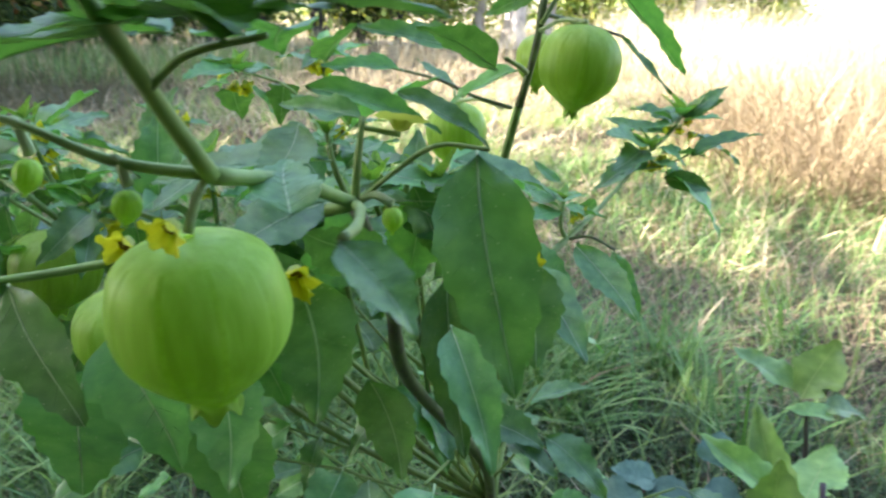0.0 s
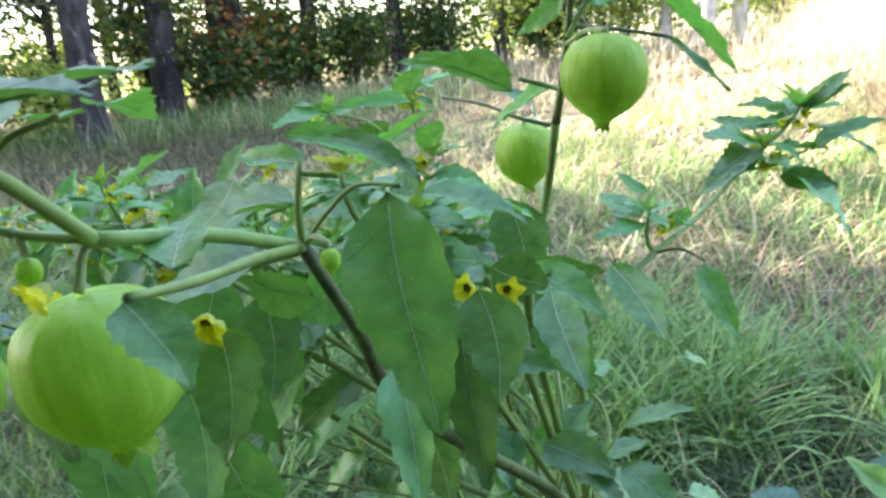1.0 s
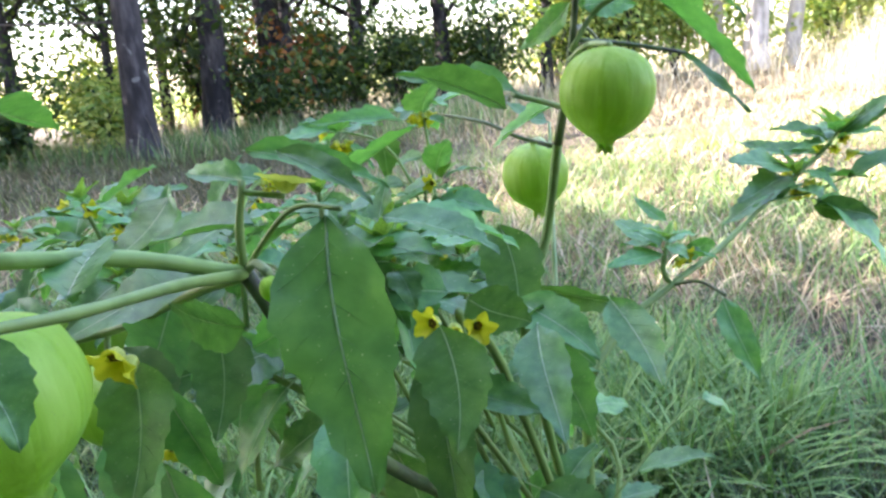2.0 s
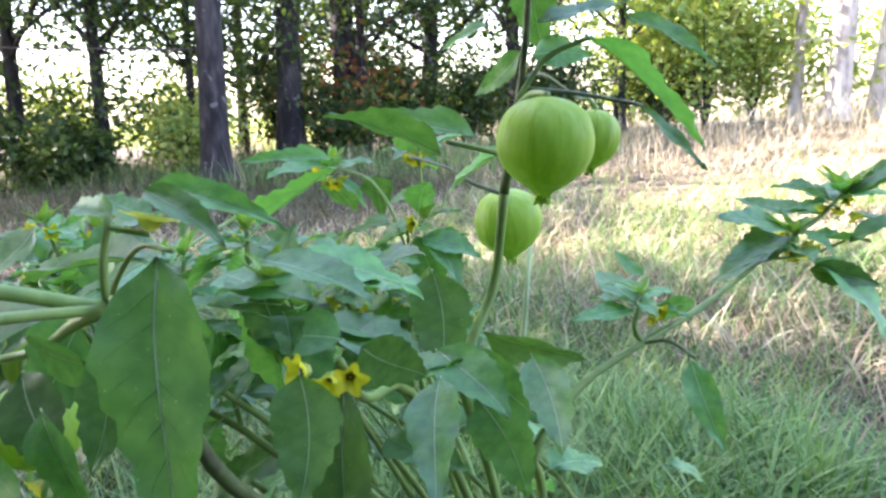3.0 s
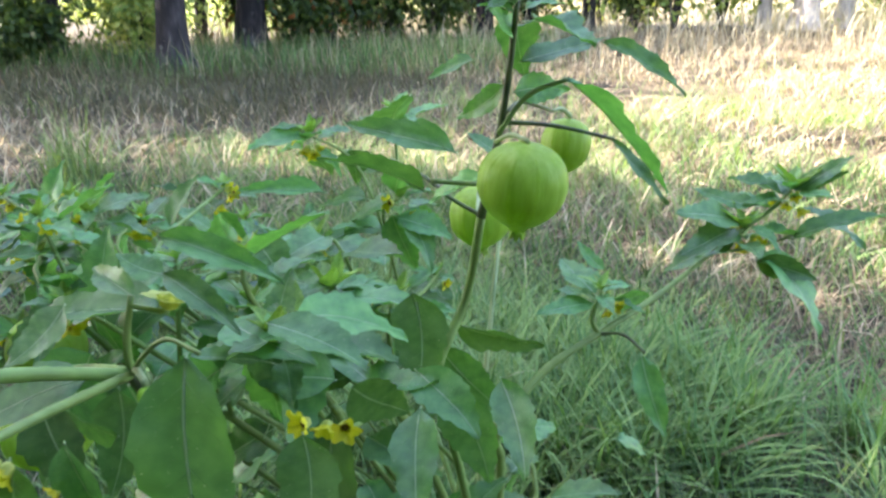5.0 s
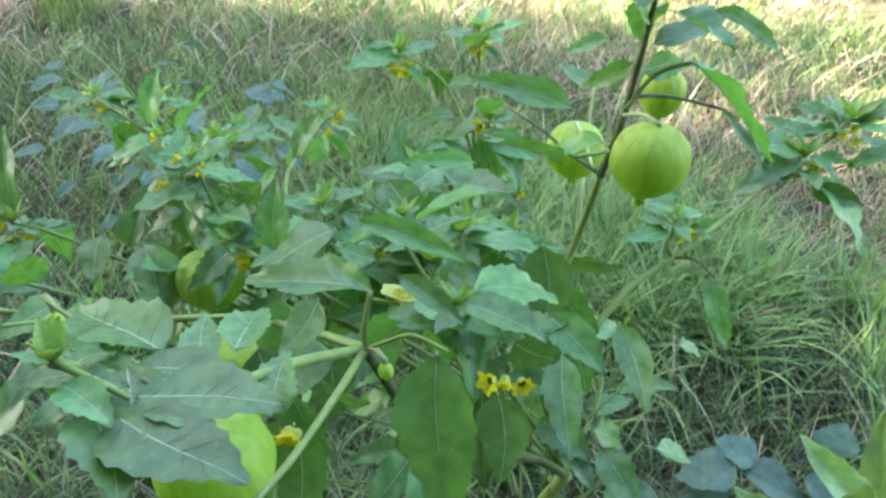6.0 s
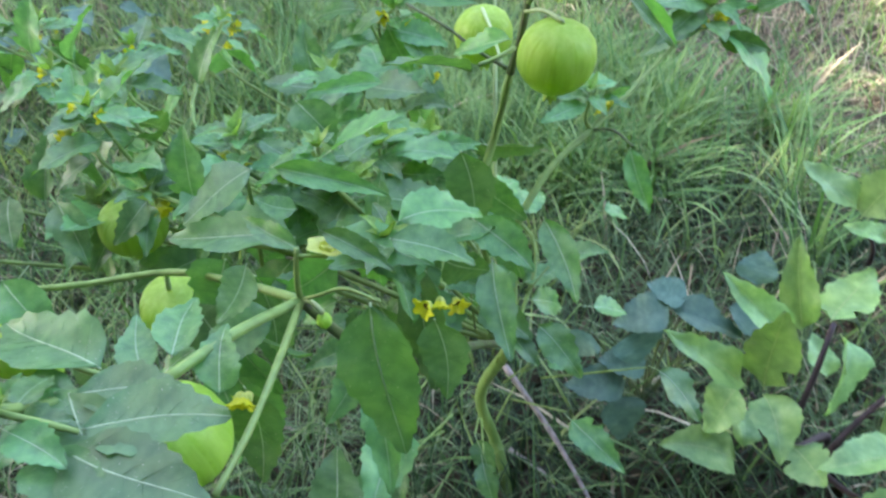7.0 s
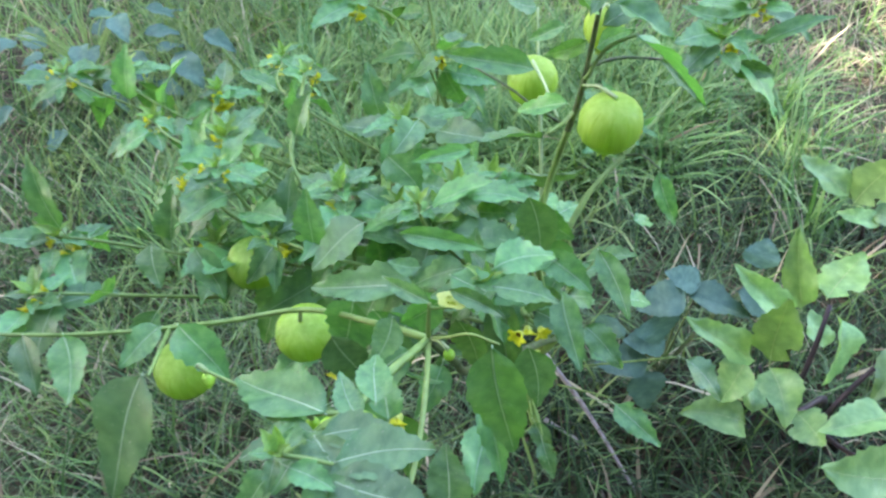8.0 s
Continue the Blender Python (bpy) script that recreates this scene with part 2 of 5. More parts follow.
LEAF_MESHES = [leaf_mesh("leaf_blade", [M_LEAF, M_VEIN], w, p, d, f, 0.05, wv, s, 0.01, tw) for s, (w, p, d, f, wv, tw) in enumerate([
    (0.44, 0.20, 0.22, 0.14, 0.02, 0.1), (0.50, 0.16, 0.35, 0.10, 0.03, -0.2), (0.40, 0.22, 0.12, 0.18, 0.015, 0.0),
    (0.46, 0.18, 0.50, 0.12, 0.03, 0.25), (0.54, 0.15, 0.28, 0.08, 0.035, -0.1), (0.38, 0.20, 0.18, 0.30, 0.03, 0.4)])]
BLADE_MESHES = [leaf_mesh("blade", [M_LEAF, M_VEIN], 0.4, 0.02, d, f, 0.04, 0.02, 20 + s, 0.01, tw, veins=6) for s, (d, f, tw) in enumerate([
    (0.05, 0.10, 0.0), (0.12, 0.20, 0.15), (-0.08, 0.12, -0.1)])]
YOUNG_MESHES = [leaf_mesh("young_leaf", [M_YOUNG, M_YOUNG], 0.4, 0.04, d, f, 0.02, 0.02, 30 + s, 0, tw) for s, (d, f, tw) in enumerate([
    (0.10, 0.25, 0.0), (0.25, 0.2, 0.2), (-0.10, 0.3, -0.2)])]
AUB_MESHES = [leaf_mesh("broad_blade", [M_AUB, M_AUB_VEIN], 0.55, 0.05, d, f, 0.02, 0.035, 40 + s, 0.05, tw, cup, veins=6) for s, (d, f, tw, cup) in enumerate([
    (0.15, 0.14, 0.0, 0.3), (0.30, 0.20, 0.4, -0.6), (-0.12, 0.10, -0.4, 0.9), (0.4, 0.3, 0.2, -0.9)])]
AUBB_MESHES = [leaf_mesh("broad_blade_blue", [M_AUB_BLUE, M_AUB_BLUE], 0.58, 0.05, d, f, 0.03, 0.03, 60 + s, 0.03, tw) for s, (d, f, tw) in enumerate([
    (0.15, 0.10, 0.0), (0.25, 0.16, 0.2)])]


def leaf_at(parent, base, tip, width, face, meshes, pick=0, name="leaf", label=""):
    """A leaf from base to tip (world metres) with its upper face turned towards the direction face."""
    b, t = Vector(base), Vector(tip)
    y = t - b
    length = y.length
    y.normalize()
    z = Vector(face)
    z = (z - y * z.dot(y))
    z = z.normalized() if z.length > 1e-4 else y.orthogonal().normalized()
    x = y.cross(z)
    me = meshes[pick % len(meshes)]
    natural = max(v.co.x for v in me.vertices) - min(v.co.x for v in me.vertices)
    m = Matrix((x, y, z)).transposed().to_4x4() @ Matrix.Diagonal((width / natural, length, length, 1))
    ob = new(name, me)
    ob.parent = parent
    m.translation = b - parent.matrix_world.translation
    ob.matrix_basis = m
    return tagged(ob, label)


def husk_mesh(name, pinch=0.5, ribs=10):
    """A puffed lantern husk one wide, hanging from the origin, with ribs running to its pointed tip."""
    verts, faces, slots = [], [], []
    prof = [(0.03, 0.0), (0.13, -0.012), (0.25, -0.05), (0.36, -0.12), (0.44, -0.22), (0.49, -0.36), (0.50, -0.48), (0.485, -0.62),
            (0.43, -0.75), (0.335, -0.865), (0.22, -0.955), (0.125, -1.02), (0.075, -1.08), (0.09, -1.135), (0.02, -1.10)]
    if pinch > 0.5:
        prof = [(0.03, 0.0), (0.14, -0.005), (0.28, -0.04), (0.39, -0.11), (0.46, -0.22), (0.50, -0.40), (0.495, -0.55), (0.45, -0.70),
                (0.36, -0.83), (0.25, -0.93), (0.17, -1.0), (0.13, -1.06), (0.15, -1.12), (0.05, -1.06)]
    prof = [(q.x, q.y) for q in curve_points([(r, z, 0) for r, z in prof], 3)]
    sides = ribs * 8
    for r, z in prof:
        for k in range(sides):
            a = 2 * math.pi * k / sides
            ridge = abs(math.cos(a * ribs / 2)) ** 10
            q = r * (1 + 0.012 * ridge) * (1 + 0.025 * math.sin(a * 2 + 1))
            wob = 0.012 * noise.noise(Vector((math.cos(a) * 3, math.sin(a) * 3, z * 4)))
            tipw = 0.03 * math.sin(a * 5) * max(0, -z - 1.02) * 14
            verts.append(Vector(((q + wob) * math.cos(a), (q + wob) * math.sin(a), z + tipw)))
    for i in range(len(prof) - 1):
        for k in range(sides):
            a, b = i * sides + k, i * sides + (k + 1) % sides
            faces.append((a, a + sides, b + sides, b))
            slots.append(1 if k % 8 == 0 and 7 < i < len(prof) * 0.72 else 0)
    return flat_mesh(name, verts, faces, [M_HUSK, M_RIB], True, slots)


HUSKS = [husk_mesh("husk", 0.2), husk_mesh("husk_round", 1.0)]


def fruit(parent, centre, width, stalk, tilt=(0, 0), turn=0.0, pick=0, squash=1.0):
    """A fruit in its husk, hung below a stalk that starts at a node."""
    base = parent.matrix_world.translation.copy()
    c = Vector(centre)
    rot = Euler((radians(tilt[0]), radians(tilt[1]), radians(turn))).to_matrix()
    top = c + rot @ Vector((0, 0, 0.52 * width * squash))
    ob = new("fruit", HUSKS[pick])
    ob.parent = parent
    m = rot.to_4x4() @ Matrix.Diagonal((width, width, width * squash, 1))
    m.translation = top - base
    ob.matrix_basis = m
    tagged(ob, "plump green papery husk")
    inv = m.inverted()
    line = curve_points([Vector(stalk), Vector(stalk).lerp(top, 0.5) + Vector((0, 0, 0.004)), top + rot @ Vector((0, 0, 0.001))], 4)
    v, f = tube_arrays([inv @ (q - base) for q in line], 0.0011 / width, 0.0016 / width, 6)
    st = new("stalk", flat_mesh("stalk", v, f, [M_STEM_PALE]))
    st.parent = ob
    return ob


def bell(name, prof, mat, star):
    """A round cup with five lobes, from a profile of radius and height."""
    verts, faces, sides = [], [], 30
    for i, (r, z) in enumerate(prof):
        for k in range(sides):
            a = 2 * math.pi * k / sides
            q = r * (1 + star * i / (len(prof) - 1) * math.cos(5 * a))
            verts.append(Vector((q * math.cos(a), q * math.sin(a), z + 0.05 * star * math.sin(10 * a) * i)))
    for i in range(len(prof) - 1):
        for k in range(sides):
            a, b = i * sides + k, i * sides + (k + 1) % sides
            faces.append((a, b, b + sides, a + sides))
    return flat_mesh(name, verts, faces, [mat])


PETALS = bell("petals", [(0.10, 0.16), (0.22, 0.28), (0.32, 0.44), (0.44, 0.58), (0.54, 0.62)], M_FLOWER, 0.26)
PALE_STAR = bell("petals", [(0.10, 0.16), (0.26, 0.22), (0.45, 0.28), (0.60, 0.30)], M_CALYX, 0.10)
CALYX = bell("calyx", [(0.05, 0.0), (0.17, 0.07), (0.22, 0.2), (0.25, 0.32)], M_CALYX, 0.25)
EYE = bell("eye", [(0.02, 0.34), (0.10, 0.33), (0.16, 0.32)], M_FLOWER_EYE, 0.1)
WITHERED = PALE_STAR


def flower(parent, at, size, face, name="flower", label="small yellow bell flower", me=None):
    d = Vector(face).normalized()
    m = d.to_track_quat("Z", "Y").to_matrix().to_4x4() @ Matrix.Diagonal((size, size, size, 1))
    m.translation = Vector(at) - parent.matrix_world.translation
    ob = new(name, me or PETALS)
    ob.parent = parent
    ob.matrix_basis = m
    cup = new("calyx", CALYX)
    cup.parent = ob
    if me is None:
        eye = new("eye", EYE)
        eye.parent = ob
    return tagged(ob, label)


def cluster(parent, at, rnd, n=7, size=0.035, flowers=2, spread=1.0, up=0.35):
    """A shoot tip: small leaves all round, buds and yellow flowers between them."""
    c = Vector(at)
    turn = rnd.uniform(0, 6)
    for i in range(n):
        a = turn + i * 2.4 + rnd.uniform(-0.3, 0.3)
        d = Vector((math.cos(a), math.sin(a), rnd.uniform(-0.35, 0.5) + up * (1 - i / n)))
        s = size * rnd.uniform(0.6, 1.25) * (0.55 + 0.6 * i / n)
        b = c + Vector((0, 0, -0.012 * i / n * size / 0.035))
        leaf_at(parent, b, b + d.normalized() * s * spread, s * rnd.uniform(0.42, 0.56), (d.x * -0.3, d.y * -0.3 - 0.1, 1), LEAF_MESHES, rnd.randrange(6))
    for i in range(5):
        a = turn + 0.8 + i * 2.4
        d = Vector((math.cos(a) * 0.7, math.sin(a) * 0.7, rnd.uniform(0.5, 1.1))).normalized()
        s = size * rnd.uniform(0.30, 0.48)
        leaf_at(parent, c, c + d * s, s * rnd.uniform(0.36, 0.5), (-d.x, -d.y, 0.6), YOUNG_MESHES, rnd.randrange(3))
    for i in range(flowers * 2):
        d = Vector((rnd.uniform(-1, 1), rnd.uniform(-1, 0.4), rnd.uniform(-1.0, 0.1)))
        flower(parent, c + d * 0.010 + Vector((0, 0, -0.003)), rnd.uniform(0.008, 0.0125), d)


def shoot(parent, pts, r0, r1, rnd, leaves=6, size=0.055, start=0.2, tip=True, flowers=2, mat=None, tip_leaves=7, tip_size=0.035, down=0.25):
    """A stem with alternate leaves along it and a tip cluster."""
    tube("stem", pts, r0, r1, mat or M_STEM, parent)
    line = curve_points(pts, 8)
    for i in range(leaves):
        u = start + (1 - start) * (i + rnd.uniform(0.1, 0.7)) / max(1, leaves)
        k = min(len(line) - 2, int(u * (len(line) - 1)))
        q, along = line[k], (line[k + 1] - line[k]).normalized()
        a = i * 2.5 + rnd.uniform(-0.5, 0.5)
        side = along.orthogonal().normalized()
        side.rotate(Matrix.Rotation(a, 3, along))
        d = (side + along * 0.35 + Vector((0, 0, rnd.uniform(-down - 0.3, 0.25)))).normalized()
        s = size * rnd.uniform(0.65, 1.25)
        leaf_at(parent, q, q + d * s, s * rnd.uniform(0.40, 0.55), (rnd.uniform(-0.3, 0.3), rnd.uniform(-0.5, 0.1), 1), LEAF_MESHES, rnd.randrange(6))
    if tip:
        cluster(parent, line[-1], rnd, tip_leaves, tip_size, flowers)


# ---- the ground: one sheet to the horizon ----
def height(x, y):
    q = Vector((x * 0.9, y * 0.9, 0))
    near = 0.012 * noise.noise(q * 2.2) + 0.02 * noise.noise(q * 0.7)
    return near + 0.10 * max(0.0, min(1.0, (y - 6) / 6)) * noise.noise(q * 0.15)


def build_ground():
    rings = [0.0] + [0.25 * 1.19 ** i for i in range(58)]
    verts, faces, sides = [], [], 96
    for i, r in enumerate(rings):
        for k in range(sides):
            a = 2 * math.pi * (k + 0.5 * (i % 2)) / sides
            x, y = r * math.cos(a), r * math.sin(a)
            verts.append((x, y, height(x, y) if r < 60 else 0))
    for i in range(1, len(rings) - 1):
        for k in range(sides):
            a, b = i * sides + k, i * sides + (k + 1) % sides
            faces.append((a, a + sides, b + sides, b))
    cap = len(verts)
    verts.append((0, 0, height(0, 0)))
    for k in range(sides):
        faces.append((sides + k, cap, sides + (k + 1) % sides)[::-1])
    ob = new("ground", flat_mesh("ground", verts, faces, [M_GROUND]))
    tagged(ob, "brown soil and thatch of a rough meadow", "ground", kind="structure")


build_ground()


def blades(name, x, y, length, width, lean, mat, label, rng, segs=4, z0=0.0, parent_kind="stuff"):
    """Arching grass blades at the places x, y: each a tapered strip of its own."""
    n = len(x)
    a = rng.uniform(0, 2 * np.pi, n)
    dx, dy = np.cos(a), np.sin(a)
    base = np.array([height(float(p), float(q)) for p, q in zip(x, y)]) + z0 - 0.004
    curl = rng.uniform(0.4, 1.3, n)
    v = np.zeros((n, 2 * segs + 1, 3))
    for s in range(segs + 1):
        u = s / segs
        ang = lean * (0.25 + curl * u)
        reach = length * u * np.sin(np.clip(ang, 0, 2.0)) * 0.9
        up = length * (u * np.cos(np.clip(lean * 0.3, 0, 1.4)) - 0.42 * curl * lean * u * u)
        up = np.maximum(up, 0.004 + 0.01 * u)
        cx, cy = x + dx * reach, y + dy * reach
        w = width * (1 - u ** 1.6) * 0.5
        tw = rng.uniform(-0.3, 0.3, n) * u
        px, py = -dy * np.cos(tw), dx * np.cos(tw)
        if s < segs:
            v[:, 2 * s] = np.stack([cx - px * w, cy - py * w, base + up], 1)
            v[:, 2 * s + 1] = np.stack([cx + px * w, cy + py * w, base + up + w * 0.5], 1)
        else:
            v[:, 2 * s] = np.stack([cx, cy, base + up], 1)
    quads, per = [], 2 * segs + 1
    off = (np.arange(n) * per)[:, None]
    loops, starts, totals = [], [], []
    one = []
    for s in range(segs - 1):
        one += [2 * s, 2 * s + 1, 2 * s + 3, 2 * s + 2]
    one += [2 * segs - 2, 2 * segs - 1, 2 * segs]
    size = [4] * (segs - 1) + [3]
    loop = (off + np.array(one)[None, :]).ravel()
    tot = np.tile(size, n)
    st = np.concatenate([[0], np.cumsum(tot)[:-1]])
    me = bpy.data.meshes.new(name)
    me.vertices.add(n * per)
    me.vertices.foreach_set("co", v.ravel())
    me.loops.add(len(loop))
    me.loops.foreach_set("vertex_index", loop.astype(np.int32))
    me.polygons.add(len(tot))
    me.polygons.foreach_set("loop_start", st.astype(np.int32))
    me.update(calc_edges=True)
    me.validate()
    me.polygons.foreach_set("use_smooth", [True] * len(me.polygons))
    me.materials.append(mat)
    return tagged(new(name, me), label, "grass", kind=parent_kind)


def scatter(rng, n, x0, x1, y0, y1, keep):
    """Random places in a rectangle, thinned by keep(x, y) between 0 and 1."""
    x, y = rng.uniform(x0, x1, n), rng.uniform(y0, y1, n)
    rim = 0.22 * min(x1 - x0, y1 - y0)
    edge = np.clip(np.minimum(np.minimum(x - x0, x1 - x), np.minimum(y - y0, y1 - y)) / rim, 0, 1)
    k = np.array([keep(float(p), float(q)) for p, q in zip(x, y)]) * edge > rng.uniform(0, 1, n)
    return x[k], y[k]


def patchy(scale, offset, low=0.35, gain=2.2):
    return lambda x, y: min(1.0, max(0.04, low + gain * 0.5 * noise.noise(Vector((x * scale + offset, y * scale, offset)))))

# ---- grass ----
rng = np.random.default_rng(7)
BARE = Vector((0.2700, 0.2700, 0.0000))


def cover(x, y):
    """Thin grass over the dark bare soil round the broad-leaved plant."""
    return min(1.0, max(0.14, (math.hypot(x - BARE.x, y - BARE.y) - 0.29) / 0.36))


def dry_belt(x, y):
    """A strip of dead straw that crosses the meadow behind the plants."""
    d = y + 1.25 * x - 1.60 + 0.25 * noise.noise(Vector((x * 2.5, y * 2.5, 3)))
    return math.exp(-(d / (0.48 + (max(0.0, x) if d > 0 else 0.0))) ** 2)


gx, gy = scatter(rng, 92000, -2.8, 2.6, -1.7, 3.0, lambda x, y: (0.55 + 0.45 * patchy(1.6, 3.0)(x, y)) * cover(x, y) * (1 - 0.75 * dry_belt(x, y)))
blades("short_grass", gx, gy, rng.uniform(0.07, 0.20, len(gx)), rng.uniform(0.0026, 0.0050, len(gx)), rng.uniform(0.5, 1.7, len(gx)),
       M_GRASS, "fine green meadow grass growing round the plants", rng)
gx, gy = scatter(rng, 76000, -2.8, 2.6, -1.7, 3.2, lambda x, y: (0.15 + 0.30 * patchy(1.3, 9.0, 0.4)(x, y)) * max(0.3, cover(x, y)) + 0.85 * dry_belt(x, y))
blades("dry_grass", gx, gy, rng.uniform(0.05, 0.17, len(gx)), rng.uniform(0.0012, 0.0026, len(gx)), rng.uniform(0.9, 2.0, len(gx)),
       M_STRAW, "dead straw-coloured grass lying in the meadow", rng)
gx, gy = scatter(rng, 70000, -1.3, 1.5, -0.7, 1.9, lambda x, y: (0.4 + 0.6 * patchy(1.9, 17.0, 0.6)(x, y)) * cover(x, y) * min(1.0, max(0.2, 1.9 - y - 0.4 * x)) * (1 - 0.85 * dry_belt(x, y)))
blades("matted_grass", gx, gy, rng.uniform(0.05, 0.15, len(gx)), rng.uniform(0.0014, 0.0030, len(gx)), rng.uniform(0.7, 1.9, len(gx)),
       M_GRASS_PALE, "matted pale green grass of the meadow floor", rng)
gx, gy = scatter(rng, 38000, -1.3, 1.0, 0.1, 2.2, lambda x, y: patchy(1.2, 21.0, 0.6)(x, y) * cover(x, y) * min(1.0, max(0.12, 1.75 - y - 0.5 * x)) * (1 - 0.85 * dry_belt(x, y)))
blades("lush_grass", gx, gy, rng.uniform(0.07, 0.18, len(gx)), rng.uniform(0.0030, 0.0062, len(gx)), rng.uniform(0.4, 1.4, len(gx)),
       M_GRASS_LIGHT, "lush light green tufts of grass", rng)
# grass before the trees, its dark tone standing for their shade
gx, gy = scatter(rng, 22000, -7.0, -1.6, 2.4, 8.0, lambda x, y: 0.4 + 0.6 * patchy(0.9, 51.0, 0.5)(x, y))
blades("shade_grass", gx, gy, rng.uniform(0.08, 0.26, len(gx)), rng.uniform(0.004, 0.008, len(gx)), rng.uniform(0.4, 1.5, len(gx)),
       M_GRASS_SHADE, "brown-green grass coloured dark for the shade before the trees", rng, 3)
gx, gy = scatter(rng, 58000, -8.0, 8.0, -5.0, 9.5, lambda x, y: patchy(0.55, 5.0, 0.35)(x, y) * (0.4 if x < -2.4 and y > 2.9 else 1.0))
blades("meadow_grass", gx, gy, rng.uniform(0.08, 0.22, len(gx)), rng.uniform(0.003, 0.006, len(gx)), rng.uniform(0.4, 1.6, len(gx)),
       M_GRASS_LIGHT, "green meadow grass between sunny patches", rng, 3)
gx, gy = scatter(rng, 190000, -8.5, 8.5, -5.5, 12.0, lambda x, y: patchy(0.5, 13.0, 0.75)(x, y) * (0.3 if x < -2.4 and y > 2.9 else 1.0 if y > 1.4 else 0.22))
blades("meadow_straw", gx, gy, rng.uniform(0.06, 0.22, len(gx)), rng.uniform(0.004, 0.008, len(gx)), rng.uniform(0.8, 2.0, len(gx)),
       M_STRAW, "dry straw-coloured meadow grass", rng, 3)
gx, gy = scatter(rng, 14000, -2.2, 1.6, 1.5, 4.8, lambda x, y: patchy(1.5, 27.0, 0.40, 3.2)(x, y))
blades("sunny_grass", gx, gy, rng.uniform(0.08, 0.24, len(gx)), rng.uniform(0.003, 0.006, len(gx)), rng.uniform(0.5, 1.6, len(gx)),
       M_GRASS_LIGHT, "bright green grass where the shade meets the sun", rng)
cx, cy = scatter(rng, 330, -0.8, 0.75, 0.30, 1.20, lambda x, y: cover(x, y) * (1 - 0.9 * dry_belt(x, y)))
gx, gy = np.repeat(cx, 34) + rng.normal(0, 0.022, len(cx) * 34), np.repeat(cy, 34) + rng.normal(0, 0.022, len(cy) * 34)
blades("grass_tufts", gx, gy, rng.uniform(0.10, 0.23, len(gx)), rng.uniform(0.0040, 0.0075, len(gx)), rng.uniform(0.4, 1.5, len(gx)),
       M_GRASS_TUFT, "fresh green grass tufts with arching blades", rng, 5)
tuft = Vector((-2.40, 1.90, 0.0200))
gx, gy = rng.normal(tuft.x, 0.07, 150), rng.normal(tuft.y, 0.06, 150)
blades("grass_tuft", gx, gy, rng.uniform(0.18, 0.42, 150), rng.uniform(0.004, 0.008, 150), rng.uniform(0.3, 1.2, 150),
       M_GRASS_LIGHT, "tall pale green grass tuft standing alone", rng, 6)
# blades round the broad-leaved plant, darkened to stand for shade
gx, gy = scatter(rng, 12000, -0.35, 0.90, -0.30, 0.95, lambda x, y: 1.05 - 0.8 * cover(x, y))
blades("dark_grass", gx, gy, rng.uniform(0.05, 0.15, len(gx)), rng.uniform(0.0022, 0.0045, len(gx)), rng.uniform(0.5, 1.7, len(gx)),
       M_GRASS_DIMMED, "sparse grass coloured dark for the shade over the soil", rng)
gx, gy = rng.normal(BARE.x, 0.26, 900), rng.normal(BARE.y, 0.22, 900)
blades("leaf_litter", gx, gy, rng.uniform(0.012, 0.040, 900), rng.uniform(0.002, 0.006, 900), rng.uniform(1.0, 2.0, 900),
       M_WITHER, "brown dead leaf scraps lying on bare soil", rng, 3)
# tall dry grass: along the tree line and in the sunny bank
gx, gy = scatter(rng, 5500, -10.0, 0.5, 4.8, 11.5, lambda x, y: 1.0 if 6.4 < y - 0.25 * x < 10.5 else 0.0)
blades("tall_grass", gx, gy, rng.uniform(0.15, 0.5, len(gx)), rng.uniform(0.004, 0.008, len(gx)), rng.uniform(0.1, 0.9, len(gx)),
       M_STRAW, "tall dry grass standing along the tree line", rng)
gx, gy = scatter(rng, 16000, -10.0, -1.4, 4.8, 11.0, lambda x, y: 1.0 if 6.2 < y - 0.25 * x < 10.0 else 0.0)
blades("tall_green_grass", gx, gy, rng.uniform(0.15, 0.42, len(gx)), rng.uniform(0.004, 0.009, len(gx)), rng.uniform(0.2, 1.1, len(gx)),
       M_GRASS, "tall green weeds and grass below the trees", rng)
gx, gy = scatter(rng, 26000, 0.9, 7.0, 2.0, 11.0, lambda x, y: 0.25 + 0.75 * patchy(0.8, 31.0, 0.5)(x, y))
blades("bank_grass", gx, gy, rng.uniform(0.35, 1.0, len(gx)), rng.uniform(0.003, 0.007, len(gx)), rng.uniform(0.2, 1.0, len(gx)),
       M_STRAW_SUNLIT, "tall bank grass with sunlight put into its pale colour", rng)
# tangle on the bank, drawn in the straw darkened for shade
gx, gy = scatter(rng, 15000, 0.7, 2.8, 1.5, 4.0, lambda x, y: 1.0 if y > 2.6 - 0.5 * x else 0.0)
blades("straw_grass", gx, gy, rng.uniform(0.25, 0.70, len(gx)), rng.uniform(0.002, 0.005, len(gx)), rng.uniform(0.4, 1.5, len(gx)),
       M_STRAW_SHADED, "leaning tangle of tall straw beside the meadow", rng, 5)
# far field, in the straw colour lightened for sun
gx, gy = scatter(rng, 40000, -10.0, 14.0, 7.5, 26.0, lambda x, y: patchy(0.4, 41.0, 0.6)(x, y))
blades("far_grass", gx, gy, rng.uniform(0.25, 0.7, len(gx)), rng.uniform(0.008, 0.016, len(gx)), rng.uniform(0.2, 1.0, len(gx)),
       M_STRAW_SUNLIT, "far field grass with sun glare put into its pale colour", rng, 3)
